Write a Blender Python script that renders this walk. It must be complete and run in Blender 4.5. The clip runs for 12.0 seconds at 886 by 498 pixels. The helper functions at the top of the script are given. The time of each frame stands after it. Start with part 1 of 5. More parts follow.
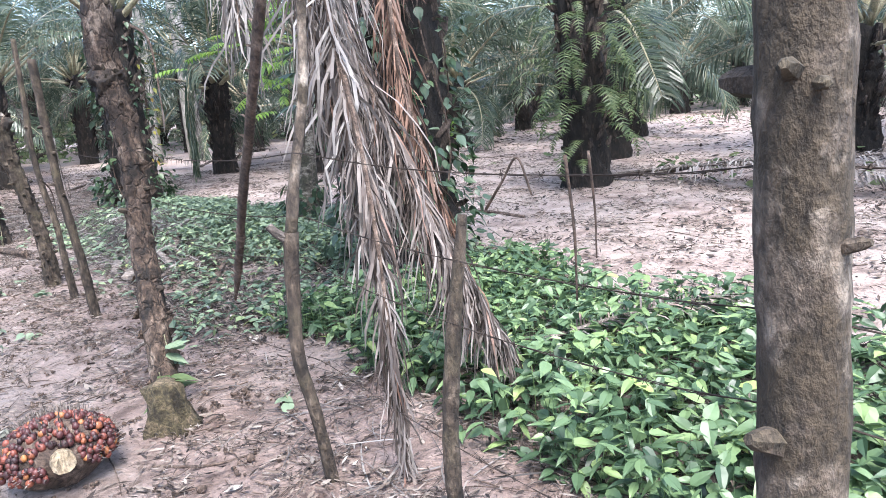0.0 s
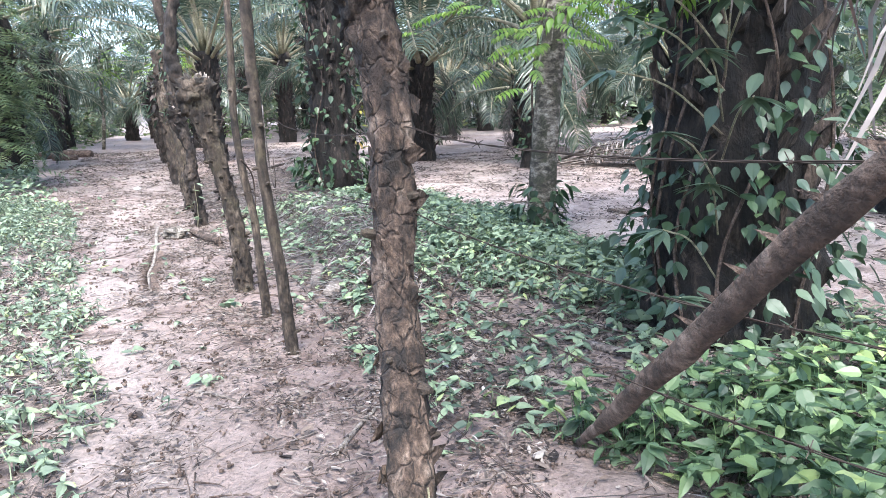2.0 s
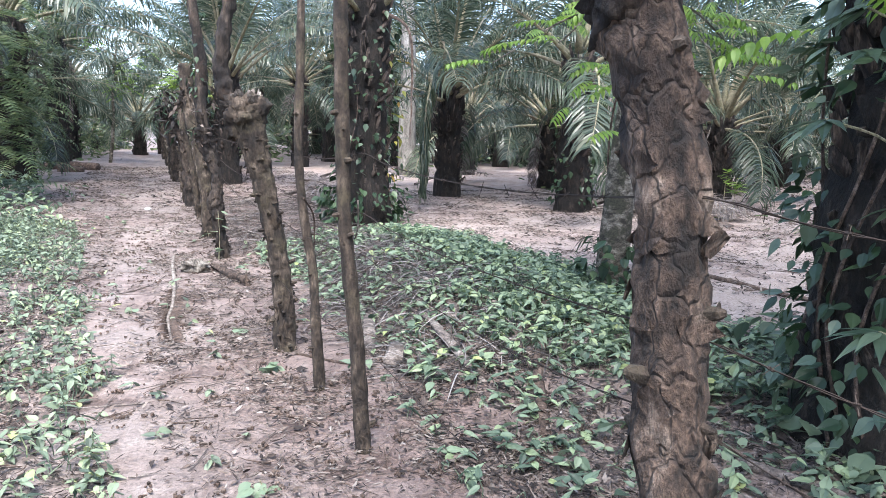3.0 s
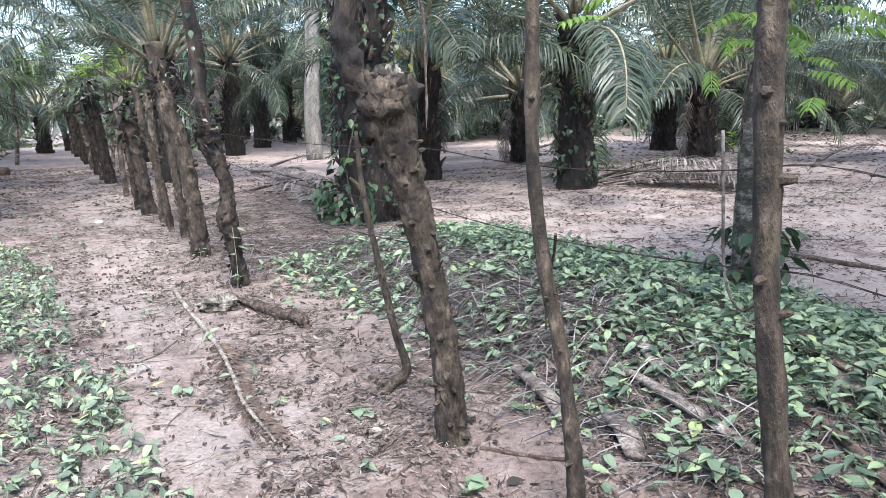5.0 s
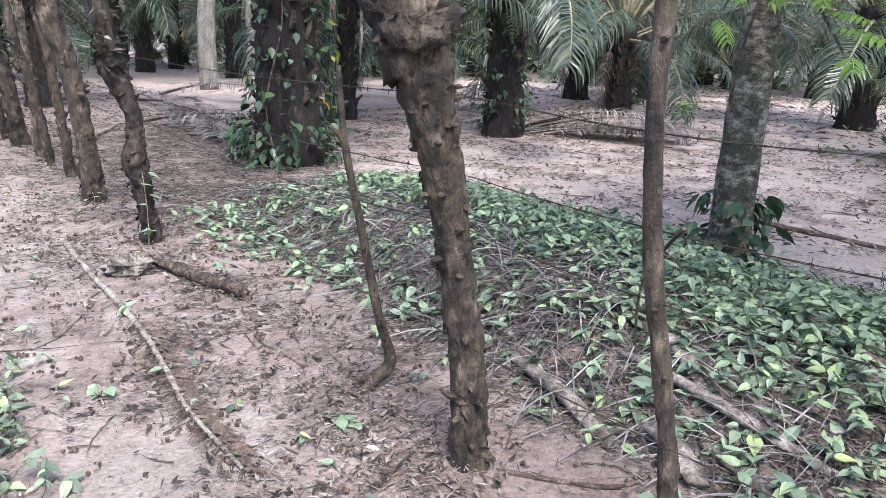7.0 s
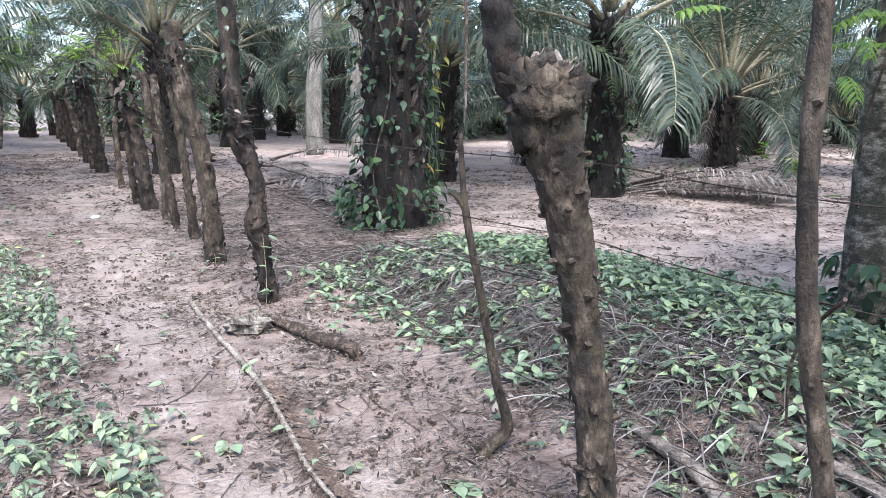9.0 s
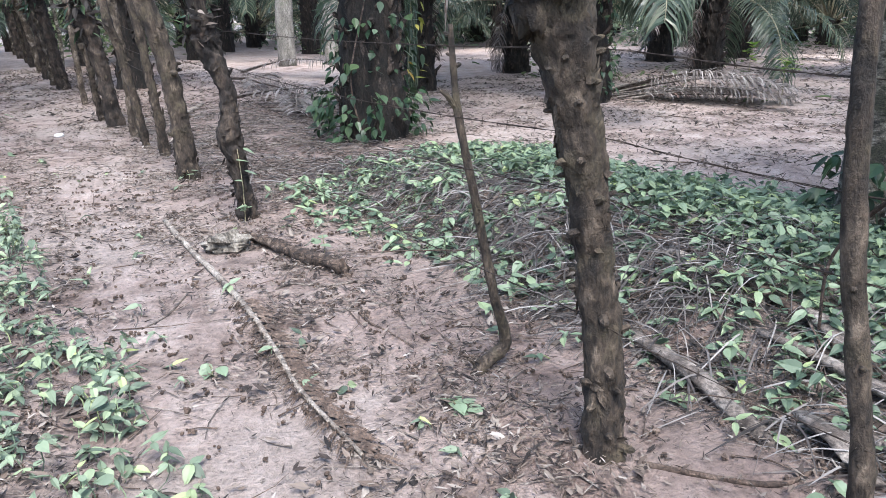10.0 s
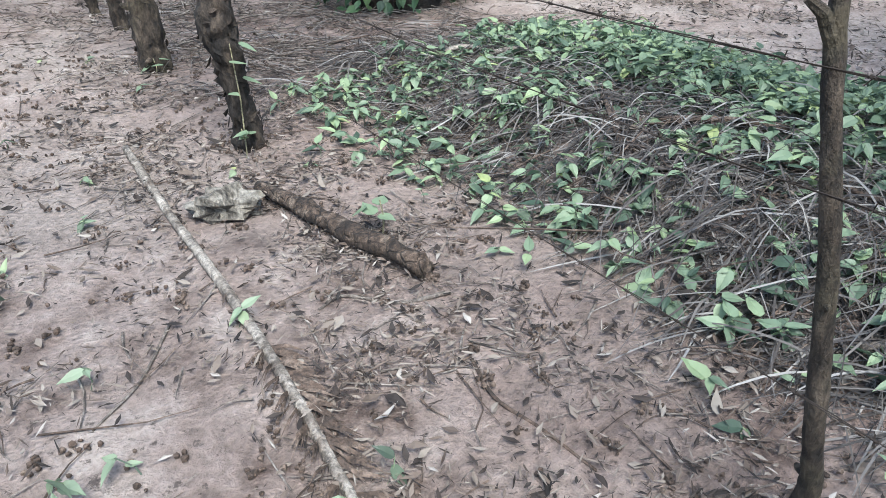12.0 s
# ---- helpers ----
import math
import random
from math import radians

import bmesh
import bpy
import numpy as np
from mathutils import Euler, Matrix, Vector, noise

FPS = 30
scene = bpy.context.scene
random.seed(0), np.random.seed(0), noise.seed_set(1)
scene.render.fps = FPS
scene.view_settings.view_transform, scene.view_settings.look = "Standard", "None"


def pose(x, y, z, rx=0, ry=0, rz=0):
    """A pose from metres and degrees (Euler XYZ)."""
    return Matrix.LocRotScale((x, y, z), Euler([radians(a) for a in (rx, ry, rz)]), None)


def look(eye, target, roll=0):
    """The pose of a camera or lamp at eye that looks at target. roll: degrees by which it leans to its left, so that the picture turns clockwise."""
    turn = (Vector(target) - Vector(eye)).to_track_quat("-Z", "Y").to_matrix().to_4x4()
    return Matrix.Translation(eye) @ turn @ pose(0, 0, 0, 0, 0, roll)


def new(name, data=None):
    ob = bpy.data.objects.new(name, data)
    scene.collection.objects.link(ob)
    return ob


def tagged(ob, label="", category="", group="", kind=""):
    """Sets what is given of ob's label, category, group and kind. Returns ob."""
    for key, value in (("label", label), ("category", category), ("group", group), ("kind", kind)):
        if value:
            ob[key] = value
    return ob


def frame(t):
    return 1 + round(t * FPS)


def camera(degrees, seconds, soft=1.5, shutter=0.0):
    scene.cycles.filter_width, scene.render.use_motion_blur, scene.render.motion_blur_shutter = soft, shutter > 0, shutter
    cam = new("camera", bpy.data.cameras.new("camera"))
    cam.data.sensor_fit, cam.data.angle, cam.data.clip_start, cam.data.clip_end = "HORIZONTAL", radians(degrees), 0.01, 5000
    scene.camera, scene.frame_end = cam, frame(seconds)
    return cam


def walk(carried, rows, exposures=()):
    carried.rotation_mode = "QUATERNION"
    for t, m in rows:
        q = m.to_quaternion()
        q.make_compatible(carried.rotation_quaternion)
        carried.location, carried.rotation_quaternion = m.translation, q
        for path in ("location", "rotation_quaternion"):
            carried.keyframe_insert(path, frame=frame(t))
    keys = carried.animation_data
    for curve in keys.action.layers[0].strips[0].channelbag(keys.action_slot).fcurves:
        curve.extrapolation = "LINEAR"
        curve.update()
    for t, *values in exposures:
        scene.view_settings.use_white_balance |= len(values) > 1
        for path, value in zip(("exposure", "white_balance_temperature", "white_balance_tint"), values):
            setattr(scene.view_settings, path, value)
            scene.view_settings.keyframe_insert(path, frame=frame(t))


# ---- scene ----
cam = camera(65.6, 12.0, soft=0.5, shutter=0.0)
EXPOSURE = 2.29
PATH = [
    (0, (0.349, 0.26, 1.52), (1.471, 1.859, 1.088), -4.8),
    (0.5, (0.378, 0.786, 1.506), (1.447, 2.399, 1.0), -3.8),
    (1, (0.48, 1.281, 1.512), (1.352, 3.017, 1.04), -1.9),
    (1.5, (0.534, 1.835, 1.456), (1.418, 3.555, 0.947), 0.1),
    (2, (0.571, 2.408, 1.431), (1.276, 4.232, 1.011), -2.2),
    (2.5, (0.519, 2.876, 1.497), (1.122, 4.749, 1.14), 0.5),
    (2.7, (0.468, 3.106, 1.461), (1.121, 4.965, 1.118), 0.8),
    (4.3, (-0.38, 4.616, 1.541), (0.619, 6.306, 1.159), 2.3),
    (4.5, (-0.418, 4.802, 1.554), (0.67, 6.421, 1.116), 2.5),
    (5, (-0.424, 5.367, 1.534), (0.506, 7.09, 1.129), -1.9),
    (5.5, (-0.418, 5.752, 1.53), (0.722, 7.339, 1.105), 2.3),
    (6, (-0.488, 6.072, 1.559), (0.941, 7.41, 1.149), 3.5),
    (6.5, (-0.465, 6.218, 1.539), (0.808, 7.69, 1.078), 2.2),
    (7, (-0.494, 6.254, 1.524), (0.681, 7.768, 0.95), 1.9),
    (7.5, (-0.533, 6.268, 1.546), (0.583, 7.847, 1.032), 0.7),
    (7.7, (-0.553, 6.274, 1.554), (0.509, 7.898, 1.071), 0.8),
    (9.3, (-0.609, 6.328, 1.537), (0.364, 8.026, 1.126), 0.2),
    (9.5, (-0.62, 6.337, 1.519), (0.352, 8.021, 1.051), 0.5),
    (10, (-0.536, 6.521, 1.467), (0.452, 8.133, 0.814), -0.8),
    (10.5, (-0.372, 6.92, 1.453), (0.539, 8.538, 0.709), -1.0),
    (11, (-0.272, 7.357, 1.387), (0.771, 8.869, 0.596), -0.2),
    (11.5, (-0.22, 7.785, 1.382), (0.832, 9.21, 0.453), -0.7),
    (12, (-0.141, 8.288, 1.381), (0.797, 9.721, 0.348), 0.2),
]
GAINS = [(0, 0.25, 6200, 11), (1, 0.32, 6200, 10), (1.5, 0.3, 6150, 9), (2.0, 0.42, 6150, 10), (2.5, 0.24, 6200, 11), (4.5, 0.0, 6250, 11), (5, 0.02, 6200, 9), (5.5, -0.08, 6200, 9), (6.5, 0.13, 6200, 10), (7.0, -0.05, 6220, 11), (7.5, -0.17, 6200, 8), (9.5, -0.03, 6150, 10), (10, -0.16, 6150, 9), (10.5, -0.39, 6100, 4), (11, -0.4, 6100, 3), (11.5, -0.4, 6100, 2), (12, -0.37, 6100, 2)]
walk(cam, [(t, look(eye, target, roll)) for t, eye, target, roll in PATH], [(t, EXPOSURE + g, kelvin, tint) for t, g, kelvin, tint in GAINS])

# ---- light ----
SUN_EL, SUN_AZ = 62, 200
world = bpy.data.worlds.new("sky")
scene.world = world
world.use_nodes = True
wn = world.node_tree.nodes
sky = wn.new("ShaderNodeTexSky")
sky.sky_type, sky.sun_disc = "NISHITA", False
sky.sun_elevation, sky.sun_rotation = radians(SUN_EL), radians(SUN_AZ)
sky.air_density, sky.dust_density, sky.ozone_density = 1.0, 2.0, 1.0
world.node_tree.links.new(sky.outputs[0], wn["Background"].inputs[0])
wn["Background"].inputs[1].default_value = 0.15
sun = new("sun", bpy.data.lights.new("sun", "SUN"))
sun.data.energy, sun.data.angle, sun.data.color = 2.0, radians(30), (1.0, 0.97, 0.93)
sun.matrix_world = Matrix.Rotation(radians(-SUN_AZ), 4, "Z") @ Matrix.Rotation(radians(-(90 - SUN_EL)), 4, "X")

# ---- materials ----


def blank(name):
    m = bpy.data.materials.new(name)
    m.use_nodes = True
    nt = m.node_tree
    return m, nt, nt.nodes["Principled BSDF"]


def ramp(nt, fac, stops):
    r = nt.nodes.new("ShaderNodeValToRGB")
    while len(r.color_ramp.elements) < len(stops):
        r.color_ramp.elements.new(0.5)
    for e, (p, c) in zip(r.color_ramp.elements, stops):
        e.position, e.color = p, (*c, 1)
    nt.links.new(fac, r.inputs[0])
    return r.outputs[0]


def noise_tex(nt, scale, detail=6, rough=0.6, stretch=None, coord="Object"):
    n = nt.nodes.new("ShaderNodeTexNoise")
    n.inputs["Scale"].default_value, n.inputs["Detail"].default_value = scale, detail
    n.inputs["Roughness"].default_value = rough
    tc = nt.nodes.new("ShaderNodeTexCoord")
    src = tc.outputs[coord]
    if stretch:
        mp = nt.nodes.new("ShaderNodeMapping")
        mp.inputs["Scale"].default_value = stretch
        nt.links.new(src, mp.inputs[0])
        src = mp.outputs[0]
    nt.links.new(src, n.inputs["Vector"])
    return n.outputs["Fac"]


def mix(nt, fac, a, b, mode="MIX"):
    m = nt.nodes.new("ShaderNodeMix")
    m.data_type, m.blend_type = "RGBA", mode
    for sock, v in ((m.inputs[0], fac), (m.inputs[6], a), (m.inputs[7], b)):
        if isinstance(v, (int, float)):
            sock.default_value = v
        elif isinstance(v, tuple):
            sock.default_value = (*v, 1)
        else:
            nt.links.new(v, sock)
    return m.outputs[2]


def bump(nt, bsdf, height, strength, dist):
    b = nt.nodes.new("ShaderNodeBump")
    b.inputs["Strength"].default_value, b.inputs["Distance"].default_value = strength, dist
    nt.links.new(height, b.inputs["Height"])
    nt.links.new(b.outputs[0], bsdf.inputs["Normal"])


def leafy(name, stops, rough=0.45, through_light=0.35, spread=0.0):
    """Leaf material: colour per island, light passes through."""
    m, nt, b = blank(name)
    g = nt.nodes.new("ShaderNodeNewGeometry")
    col = ramp(nt, g.outputs["Random Per Island"], stops)
    n = noise_tex(nt, 6, 4)
    col = mix(nt, 0.35, col, ramp(nt, n, [(0.3, (0.35, 0.35, 0.35)), (0.7, (1, 1, 1))]), "MULTIPLY")
    if spread:
        oi = nt.nodes.new("ShaderNodeObjectInfo")
        col = mix(nt, spread, col, ramp(nt, oi.outputs["Random"], [(0, (0.5, 0.55, 0.5)), (1, (1.3, 1.25, 1.1))]), "MULTIPLY")
    nt.links.new(col, b.inputs["Base Color"])
    b.inputs["Roughness"].default_value = rough
    t = nt.nodes.new("ShaderNodeBsdfTranslucent")
    nt.links.new(col, t.inputs[0])
    ms = nt.nodes.new("ShaderNodeMixShader")
    ms.inputs[0].default_value = through_light
    out = nt.nodes["Material Output"]
    nt.links.new(b.outputs[0], ms.inputs[1])
    nt.links.new(t.outputs[0], ms.inputs[2])
    nt.links.new(ms.outputs[0], out.inputs[0])
    return m


def barky(name, stops, patch, scale=9, stretch=(1, 1, 0.35), rough=0.9, depth=0.02, fine=60, patch_at=(0.55, 0.68), crack=0.0):
    """Bark or wood: streaked grain, patches of another colour, cracks, relief. Stops span the usual range of the grain."""
    m, nt, b = blank(name)
    n1 = noise_tex(nt, scale, 8, 0.65, stretch)
    n2 = noise_tex(nt, scale * 0.45, 5, 0.6)
    n3 = noise_tex(nt, fine, 4, 0.7, stretch)
    col = ramp(nt, n1, [(0.5 + (p - 0.5) * 0.55, c) for p, c in stops])
    col = mix(nt, ramp(nt, n2, [(patch_at[0], (0, 0, 0)), (patch_at[1], (1, 1, 1))]), col, patch)
    col = mix(nt, 0.75, col, ramp(nt, n3, [(0.38, (0.25, 0.25, 0.25)), (0.6, (1.2, 1.2, 1.2))]), "MULTIPLY")
    h = nt.nodes.new("ShaderNodeMath")
    h.operation = "ADD"
    nt.links.new(n1, h.inputs[0])
    nt.links.new(n3, h.inputs[1])
    height = h.outputs[0]
    if crack:
        v = nt.nodes.new("ShaderNodeTexVoronoi")
        v.feature = "DISTANCE_TO_EDGE"
        v.inputs["Scale"].default_value = crack
        tc, mp = nt.nodes.new("ShaderNodeTexCoord"), nt.nodes.new("ShaderNodeMapping")
        mp.inputs["Scale"].default_value = (1, 1, 0.5)
        wob = nt.nodes.new("ShaderNodeVectorMath")
        wob.operation = "MULTIPLY_ADD"
        nz = nt.nodes.new("ShaderNodeTexNoise")
        nz.inputs["Scale"].default_value = 14
        nt.links.new(tc.outputs["Object"], nz.inputs["Vector"])
        nt.links.new(nz.outputs["Color"], wob.inputs[0])
        wob.inputs[1].default_value = (0.07, 0.07, 0.07)
        nt.links.new(tc.outputs["Object"], wob.inputs[2])
        nt.links.new(wob.outputs[0], mp.inputs[0])
        nt.links.new(mp.outputs[0], v.inputs["Vector"])
        edge = ramp(nt, v.outputs["Distance"], [(0.0, (0.5, 0.5, 0.5)), (0.07, (1, 1, 1))])
        col = mix(nt, 0.6, col, ramp(nt, v.outputs["Distance"], [(0.0, (0.15, 0.13, 0.12)), (0.05, (1, 1, 1))]), "MULTIPLY")
        h2 = nt.nodes.new("ShaderNodeMath")
        h2.operation = "ADD"
        nt.links.new(height, h2.inputs[0])
        nt.links.new(edge, h2.inputs[1])
        height = h2.outputs[0]
    nt.links.new(col, b.inputs["Base Color"])
    b.inputs["Roughness"].default_value = rough
    bump(nt, b, height, 1.0, depth)
    return m


def soil():
    m, nt, b = blank("laterite_soil")
    big = noise_tex(nt, 0.55, 5, 0.55)
    mid = noise_tex(nt, 3.2, 7, 0.65)
    fine = noise_tex(nt, 40, 6, 0.7)
    speck = noise_tex(nt, 24, 5, 0.75)
    col = ramp(nt, mid, [(0.36, (0.11, 0.077, 0.065)), (0.44, (0.23, 0.178, 0.156)), (0.55, (0.31, 0.25, 0.225)), (0.66, (0.40, 0.342, 0.312))])
    col = mix(nt, ramp(nt, big, [(0.45, (0, 0, 0)), (0.58, (0.6, 0.6, 0.6))]), col, (0.335, 0.29, 0.264))
    col = mix(nt, ramp(nt, speck, [(0.585, (0, 0, 0)), (0.64, (0.8, 0.8, 0.8))]), col, (0.05, 0.036, 0.03))
    col = mix(nt, 0.6, col, ramp(nt, fine, [(0.36, (0.5, 0.49, 0.48)), (0.6, (1.18, 1.18, 1.18))]), "MULTIPLY")
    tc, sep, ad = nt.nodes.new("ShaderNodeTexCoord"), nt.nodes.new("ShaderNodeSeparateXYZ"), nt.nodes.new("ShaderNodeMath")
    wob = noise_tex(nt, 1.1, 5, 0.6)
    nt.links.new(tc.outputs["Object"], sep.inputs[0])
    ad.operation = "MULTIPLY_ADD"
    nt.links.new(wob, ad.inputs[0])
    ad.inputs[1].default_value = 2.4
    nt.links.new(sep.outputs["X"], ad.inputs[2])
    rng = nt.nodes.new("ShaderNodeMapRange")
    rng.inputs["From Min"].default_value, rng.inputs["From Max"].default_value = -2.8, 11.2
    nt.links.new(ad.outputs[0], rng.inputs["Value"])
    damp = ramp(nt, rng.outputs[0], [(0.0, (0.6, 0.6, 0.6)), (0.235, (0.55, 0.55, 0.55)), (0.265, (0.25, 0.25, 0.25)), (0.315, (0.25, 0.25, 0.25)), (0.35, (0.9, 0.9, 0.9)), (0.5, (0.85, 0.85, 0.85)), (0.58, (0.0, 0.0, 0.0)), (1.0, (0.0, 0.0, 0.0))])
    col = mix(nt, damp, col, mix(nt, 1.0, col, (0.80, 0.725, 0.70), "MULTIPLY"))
    # Open soil on the right painted paler, making up for light the crowns block.
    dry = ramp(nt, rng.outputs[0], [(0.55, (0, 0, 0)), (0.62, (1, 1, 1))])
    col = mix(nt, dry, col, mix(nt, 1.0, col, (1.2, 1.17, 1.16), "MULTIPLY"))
    nt.links.new(col, b.inputs["Base Color"])
    b.inputs["Roughness"].default_value = 0.62
    h = nt.nodes.new("ShaderNodeMath")
    h.operation = "ADD"
    nt.links.new(mid, h.inputs[0])
    nt.links.new(fine, h.inputs[1])
    bump(nt, b, h.outputs[0], 1.0, 0.03)
    return m


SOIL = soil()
CRACKED_BARK = barky("cracked_bark", [(0.32, (0.014, 0.009, 0.006)), (0.47, (0.062, 0.040, 0.028)), (0.6, (0.12, 0.082, 0.06)), (0.76, (0.24, 0.185, 0.145))], (0.034, 0.022, 0.016), 10, (1, 1, 0.5), 0.9, 0.02, 70, patch_at=(0.56, 0.62), crack=15)
POST_BARK = barky("post_bark", [(0.25, (0.012, 0.008, 0.006)), (0.45, (0.037, 0.026, 0.018)), (0.6, (0.058, 0.042, 0.03)), (0.8, (0.135, 0.104, 0.078))], (0.066, 0.052, 0.033), 11, (1, 1, 0.5), 0.9, 0.016, 45, patch_at=(0.5, 0.62))
POST_PALE = barky("pale_post_bark", [(0.3, (0.03, 0.022, 0.016)), (0.45, (0.075, 0.056, 0.041)), (0.56, (0.12, 0.094, 0.072)), (0.75, (0.26, 0.22, 0.18))], (0.048, 0.035, 0.022), 8, (1, 1, 0.55), 0.9, 0.016, 50, patch_at=(0.49, 0.54))
POST_DARK = barky("rotten_post_bark", [(0.3, (0.009, 0.006, 0.005)), (0.5, (0.024, 0.017, 0.013)), (0.75, (0.075, 0.055, 0.041))], (0.045, 0.028, 0.019), 12, depth=0.015)
CUT = barky("weathered_wood", [(0.25, (0.10, 0.08, 0.066)), (0.5, (0.25, 0.215, 0.185)), (0.8, (0.42, 0.375, 0.33))], (0.13, 0.10, 0.08), 14)
TREE_BARK = barky("pale_tree_bark", [(0.32, (0.04, 0.034, 0.025)), (0.46, (0.13, 0.11, 0.085)), (0.58, (0.23, 0.20, 0.16)), (0.74, (0.40, 0.36, 0.30))], (0.065, 0.06, 0.038), 9, (1, 1, 1.8), patch_at=(0.5, 0.56))
GREY_BARK = barky("grey_tree_bark", [(0.25, (0.13, 0.118, 0.105)), (0.6, (0.24, 0.225, 0.20)), (0.8, (0.34, 0.32, 0.295))], (0.14, 0.14, 0.11), 6)
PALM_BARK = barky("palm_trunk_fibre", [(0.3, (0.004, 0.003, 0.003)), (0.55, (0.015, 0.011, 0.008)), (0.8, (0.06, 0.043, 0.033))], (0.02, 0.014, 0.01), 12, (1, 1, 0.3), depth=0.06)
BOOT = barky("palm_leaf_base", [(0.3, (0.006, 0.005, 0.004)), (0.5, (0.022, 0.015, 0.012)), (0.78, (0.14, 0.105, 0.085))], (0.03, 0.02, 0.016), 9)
DEADWOOD = barky("dead_rachis", [(0.25, (0.05, 0.039, 0.033)), (0.5, (0.145, 0.12, 0.104)), (0.8, (0.30, 0.268, 0.24))], (0.075, 0.058, 0.048), 10, (1, 1, 1), depth=0.008)
DARKTWIG = barky("dark_twig", [(0.2, (0.03, 0.02, 0.015)), (0.5, (0.09, 0.06, 0.045)), (0.8, (0.2, 0.15, 0.12))], (0.06, 0.04, 0.03), 14, (1, 1, 1), depth=0.012)
STALK = barky("green_petiole", [(0.2, (0.18, 0.17, 0.09)), (0.5, (0.32, 0.29, 0.18)), (0.8, (0.45, 0.40, 0.29))], (0.20, 0.15, 0.10), 6, (1, 1, 1), 0.6)
STONE = barky("grey_wood_block", [(0.3, (0.07, 0.06, 0.05)), (0.5, (0.18, 0.16, 0.135)), (0.75, (0.30, 0.275, 0.24))], (0.22, 0.19, 0.15), 14)
FLESH = barky("cut_stalk_flesh", [(0.2, (0.22, 0.16, 0.10)), (0.5, (0.38, 0.30, 0.20)), (0.8, (0.48, 0.41, 0.30))], (0.28, 0.21, 0.13), 18)
MOSS = barky("mossy_stump", [(0.3, (0.02, 0.015, 0.008)), (0.5, (0.075, 0.06, 0.03)), (0.75, (0.16, 0.12, 0.075))], (0.055, 0.06, 0.02), 12, (1, 1, 1))
FROND = leafy("palm_frond_green", [(0, (0.05, 0.072, 0.052)), (0.5, (0.085, 0.118, 0.082)), (0.85, (0.15, 0.185, 0.135)), (1, (0.27, 0.275, 0.20))], 0.25, 0.4, 0.5)
DEADFROND = leafy("dead_frond_leaflet", [(0, (0.045, 0.033, 0.028)), (0.35, (0.115, 0.09, 0.08)), (0.7, (0.20, 0.17, 0.155)), (0.92, (0.32, 0.285, 0.265)), (1, (0.23, 0.125, 0.09))], 0.7, 0.2)
RUSTFROND = leafy("rusty_frond_leaflet", [(0, (0.05, 0.03, 0.022)), (0.5, (0.15, 0.085, 0.06)), (1, (0.28, 0.17, 0.125))], 0.7, 0.2)
GREYFROND = leafy("weathered_frond_leaflet", [(0, (0.07, 0.06, 0.056)), (0.5, (0.18, 0.158, 0.147)), (1, (0.36, 0.335, 0.315))], 0.7, 0.2)
YELLOW = leafy("yellowing_leaf", [(0, (0.14, 0.17, 0.03)), (0.6, (0.26, 0.24, 0.045)), (1, (0.30, 0.19, 0.04))], 0.45, 0.4)
MULCH = leafy("rotting_leaflet", [(0, (0.014, 0.011, 0.011)), (0.45, (0.06, 0.05, 0.047)), (0.8, (0.15, 0.135, 0.127)), (1, (0.32, 0.30, 0.285))], 0.75, 0.1)
VINE = leafy("cover_crop_leaf", [(0, (0.06, 0.095, 0.065)), (0.3, (0.15, 0.21, 0.14)), (0.7, (0.255, 0.335, 0.215)), (0.97, (0.31, 0.395, 0.215)), (1, (0.38, 0.44, 0.18))], 0.5, 0.35)
FRESH = leafy("fresh_cover_leaf", [(0, (0.03, 0.06, 0.032)), (0.35, (0.085, 0.145, 0.075)), (0.75, (0.155, 0.24, 0.115)), (0.97, (0.24, 0.34, 0.14)), (1, (0.33, 0.41, 0.15))], 0.42, 0.35)
DUSTY = leafy("dusty_cover_leaf", [(0, (0.06, 0.085, 0.06)), (0.3, (0.155, 0.205, 0.14)), (0.75, (0.25, 0.315, 0.21)), (0.95, (0.31, 0.38, 0.22)), (1, (0.38, 0.42, 0.18))], 0.55, 0.3)
IVY = leafy("climber_leaf", [(0, (0.02, 0.042, 0.022)), (0.6, (0.038, 0.075, 0.035)), (1, (0.08, 0.125, 0.055))], 0.4, 0.25)
FERN = leafy("fern_leaf", [(0, (0.06, 0.095, 0.04)), (0.6, (0.12, 0.17, 0.07)), (1, (0.22, 0.26, 0.125))], 0.5, 0.4)
BRIGHT = leafy("pinnate_leaf", [(0, (0.14, 0.26, 0.04)), (0.6, (0.22, 0.37, 0.06)), (1, (0.34, 0.46, 0.09))], 0.4, 0.45)
PALELEAF = leafy("withered_leaf", [(0, (0.12, 0.125, 0.10)), (1, (0.20, 0.205, 0.17))], 0.8, 0.1)
BLUELEAF = leafy("lobed_leaf", [(0, (0.05, 0.085, 0.055)), (1, (0.135, 0.19, 0.125))], 0.35, 0.3)
LITTER = leafy("leaf_litter", [(0, (0.010, 0.007, 0.006)), (0.3, (0.032, 0.022, 0.018)), (0.45, (0.11, 0.08, 0.064)), (0.75, (0.18, 0.146, 0.122)), (0.96, (0.26, 0.225, 0.195)), (1, (0.40, 0.365, 0.335))], 0.8, 0.1)
DARK_SCRAP = leafy("dark_leaf_scrap", [(0, (0.008, 0.006, 0.005)), (0.6, (0.03, 0.021, 0.017)), (0.9, (0.085, 0.065, 0.053)), (1, (0.20, 0.165, 0.14))], 0.8, 0.05)
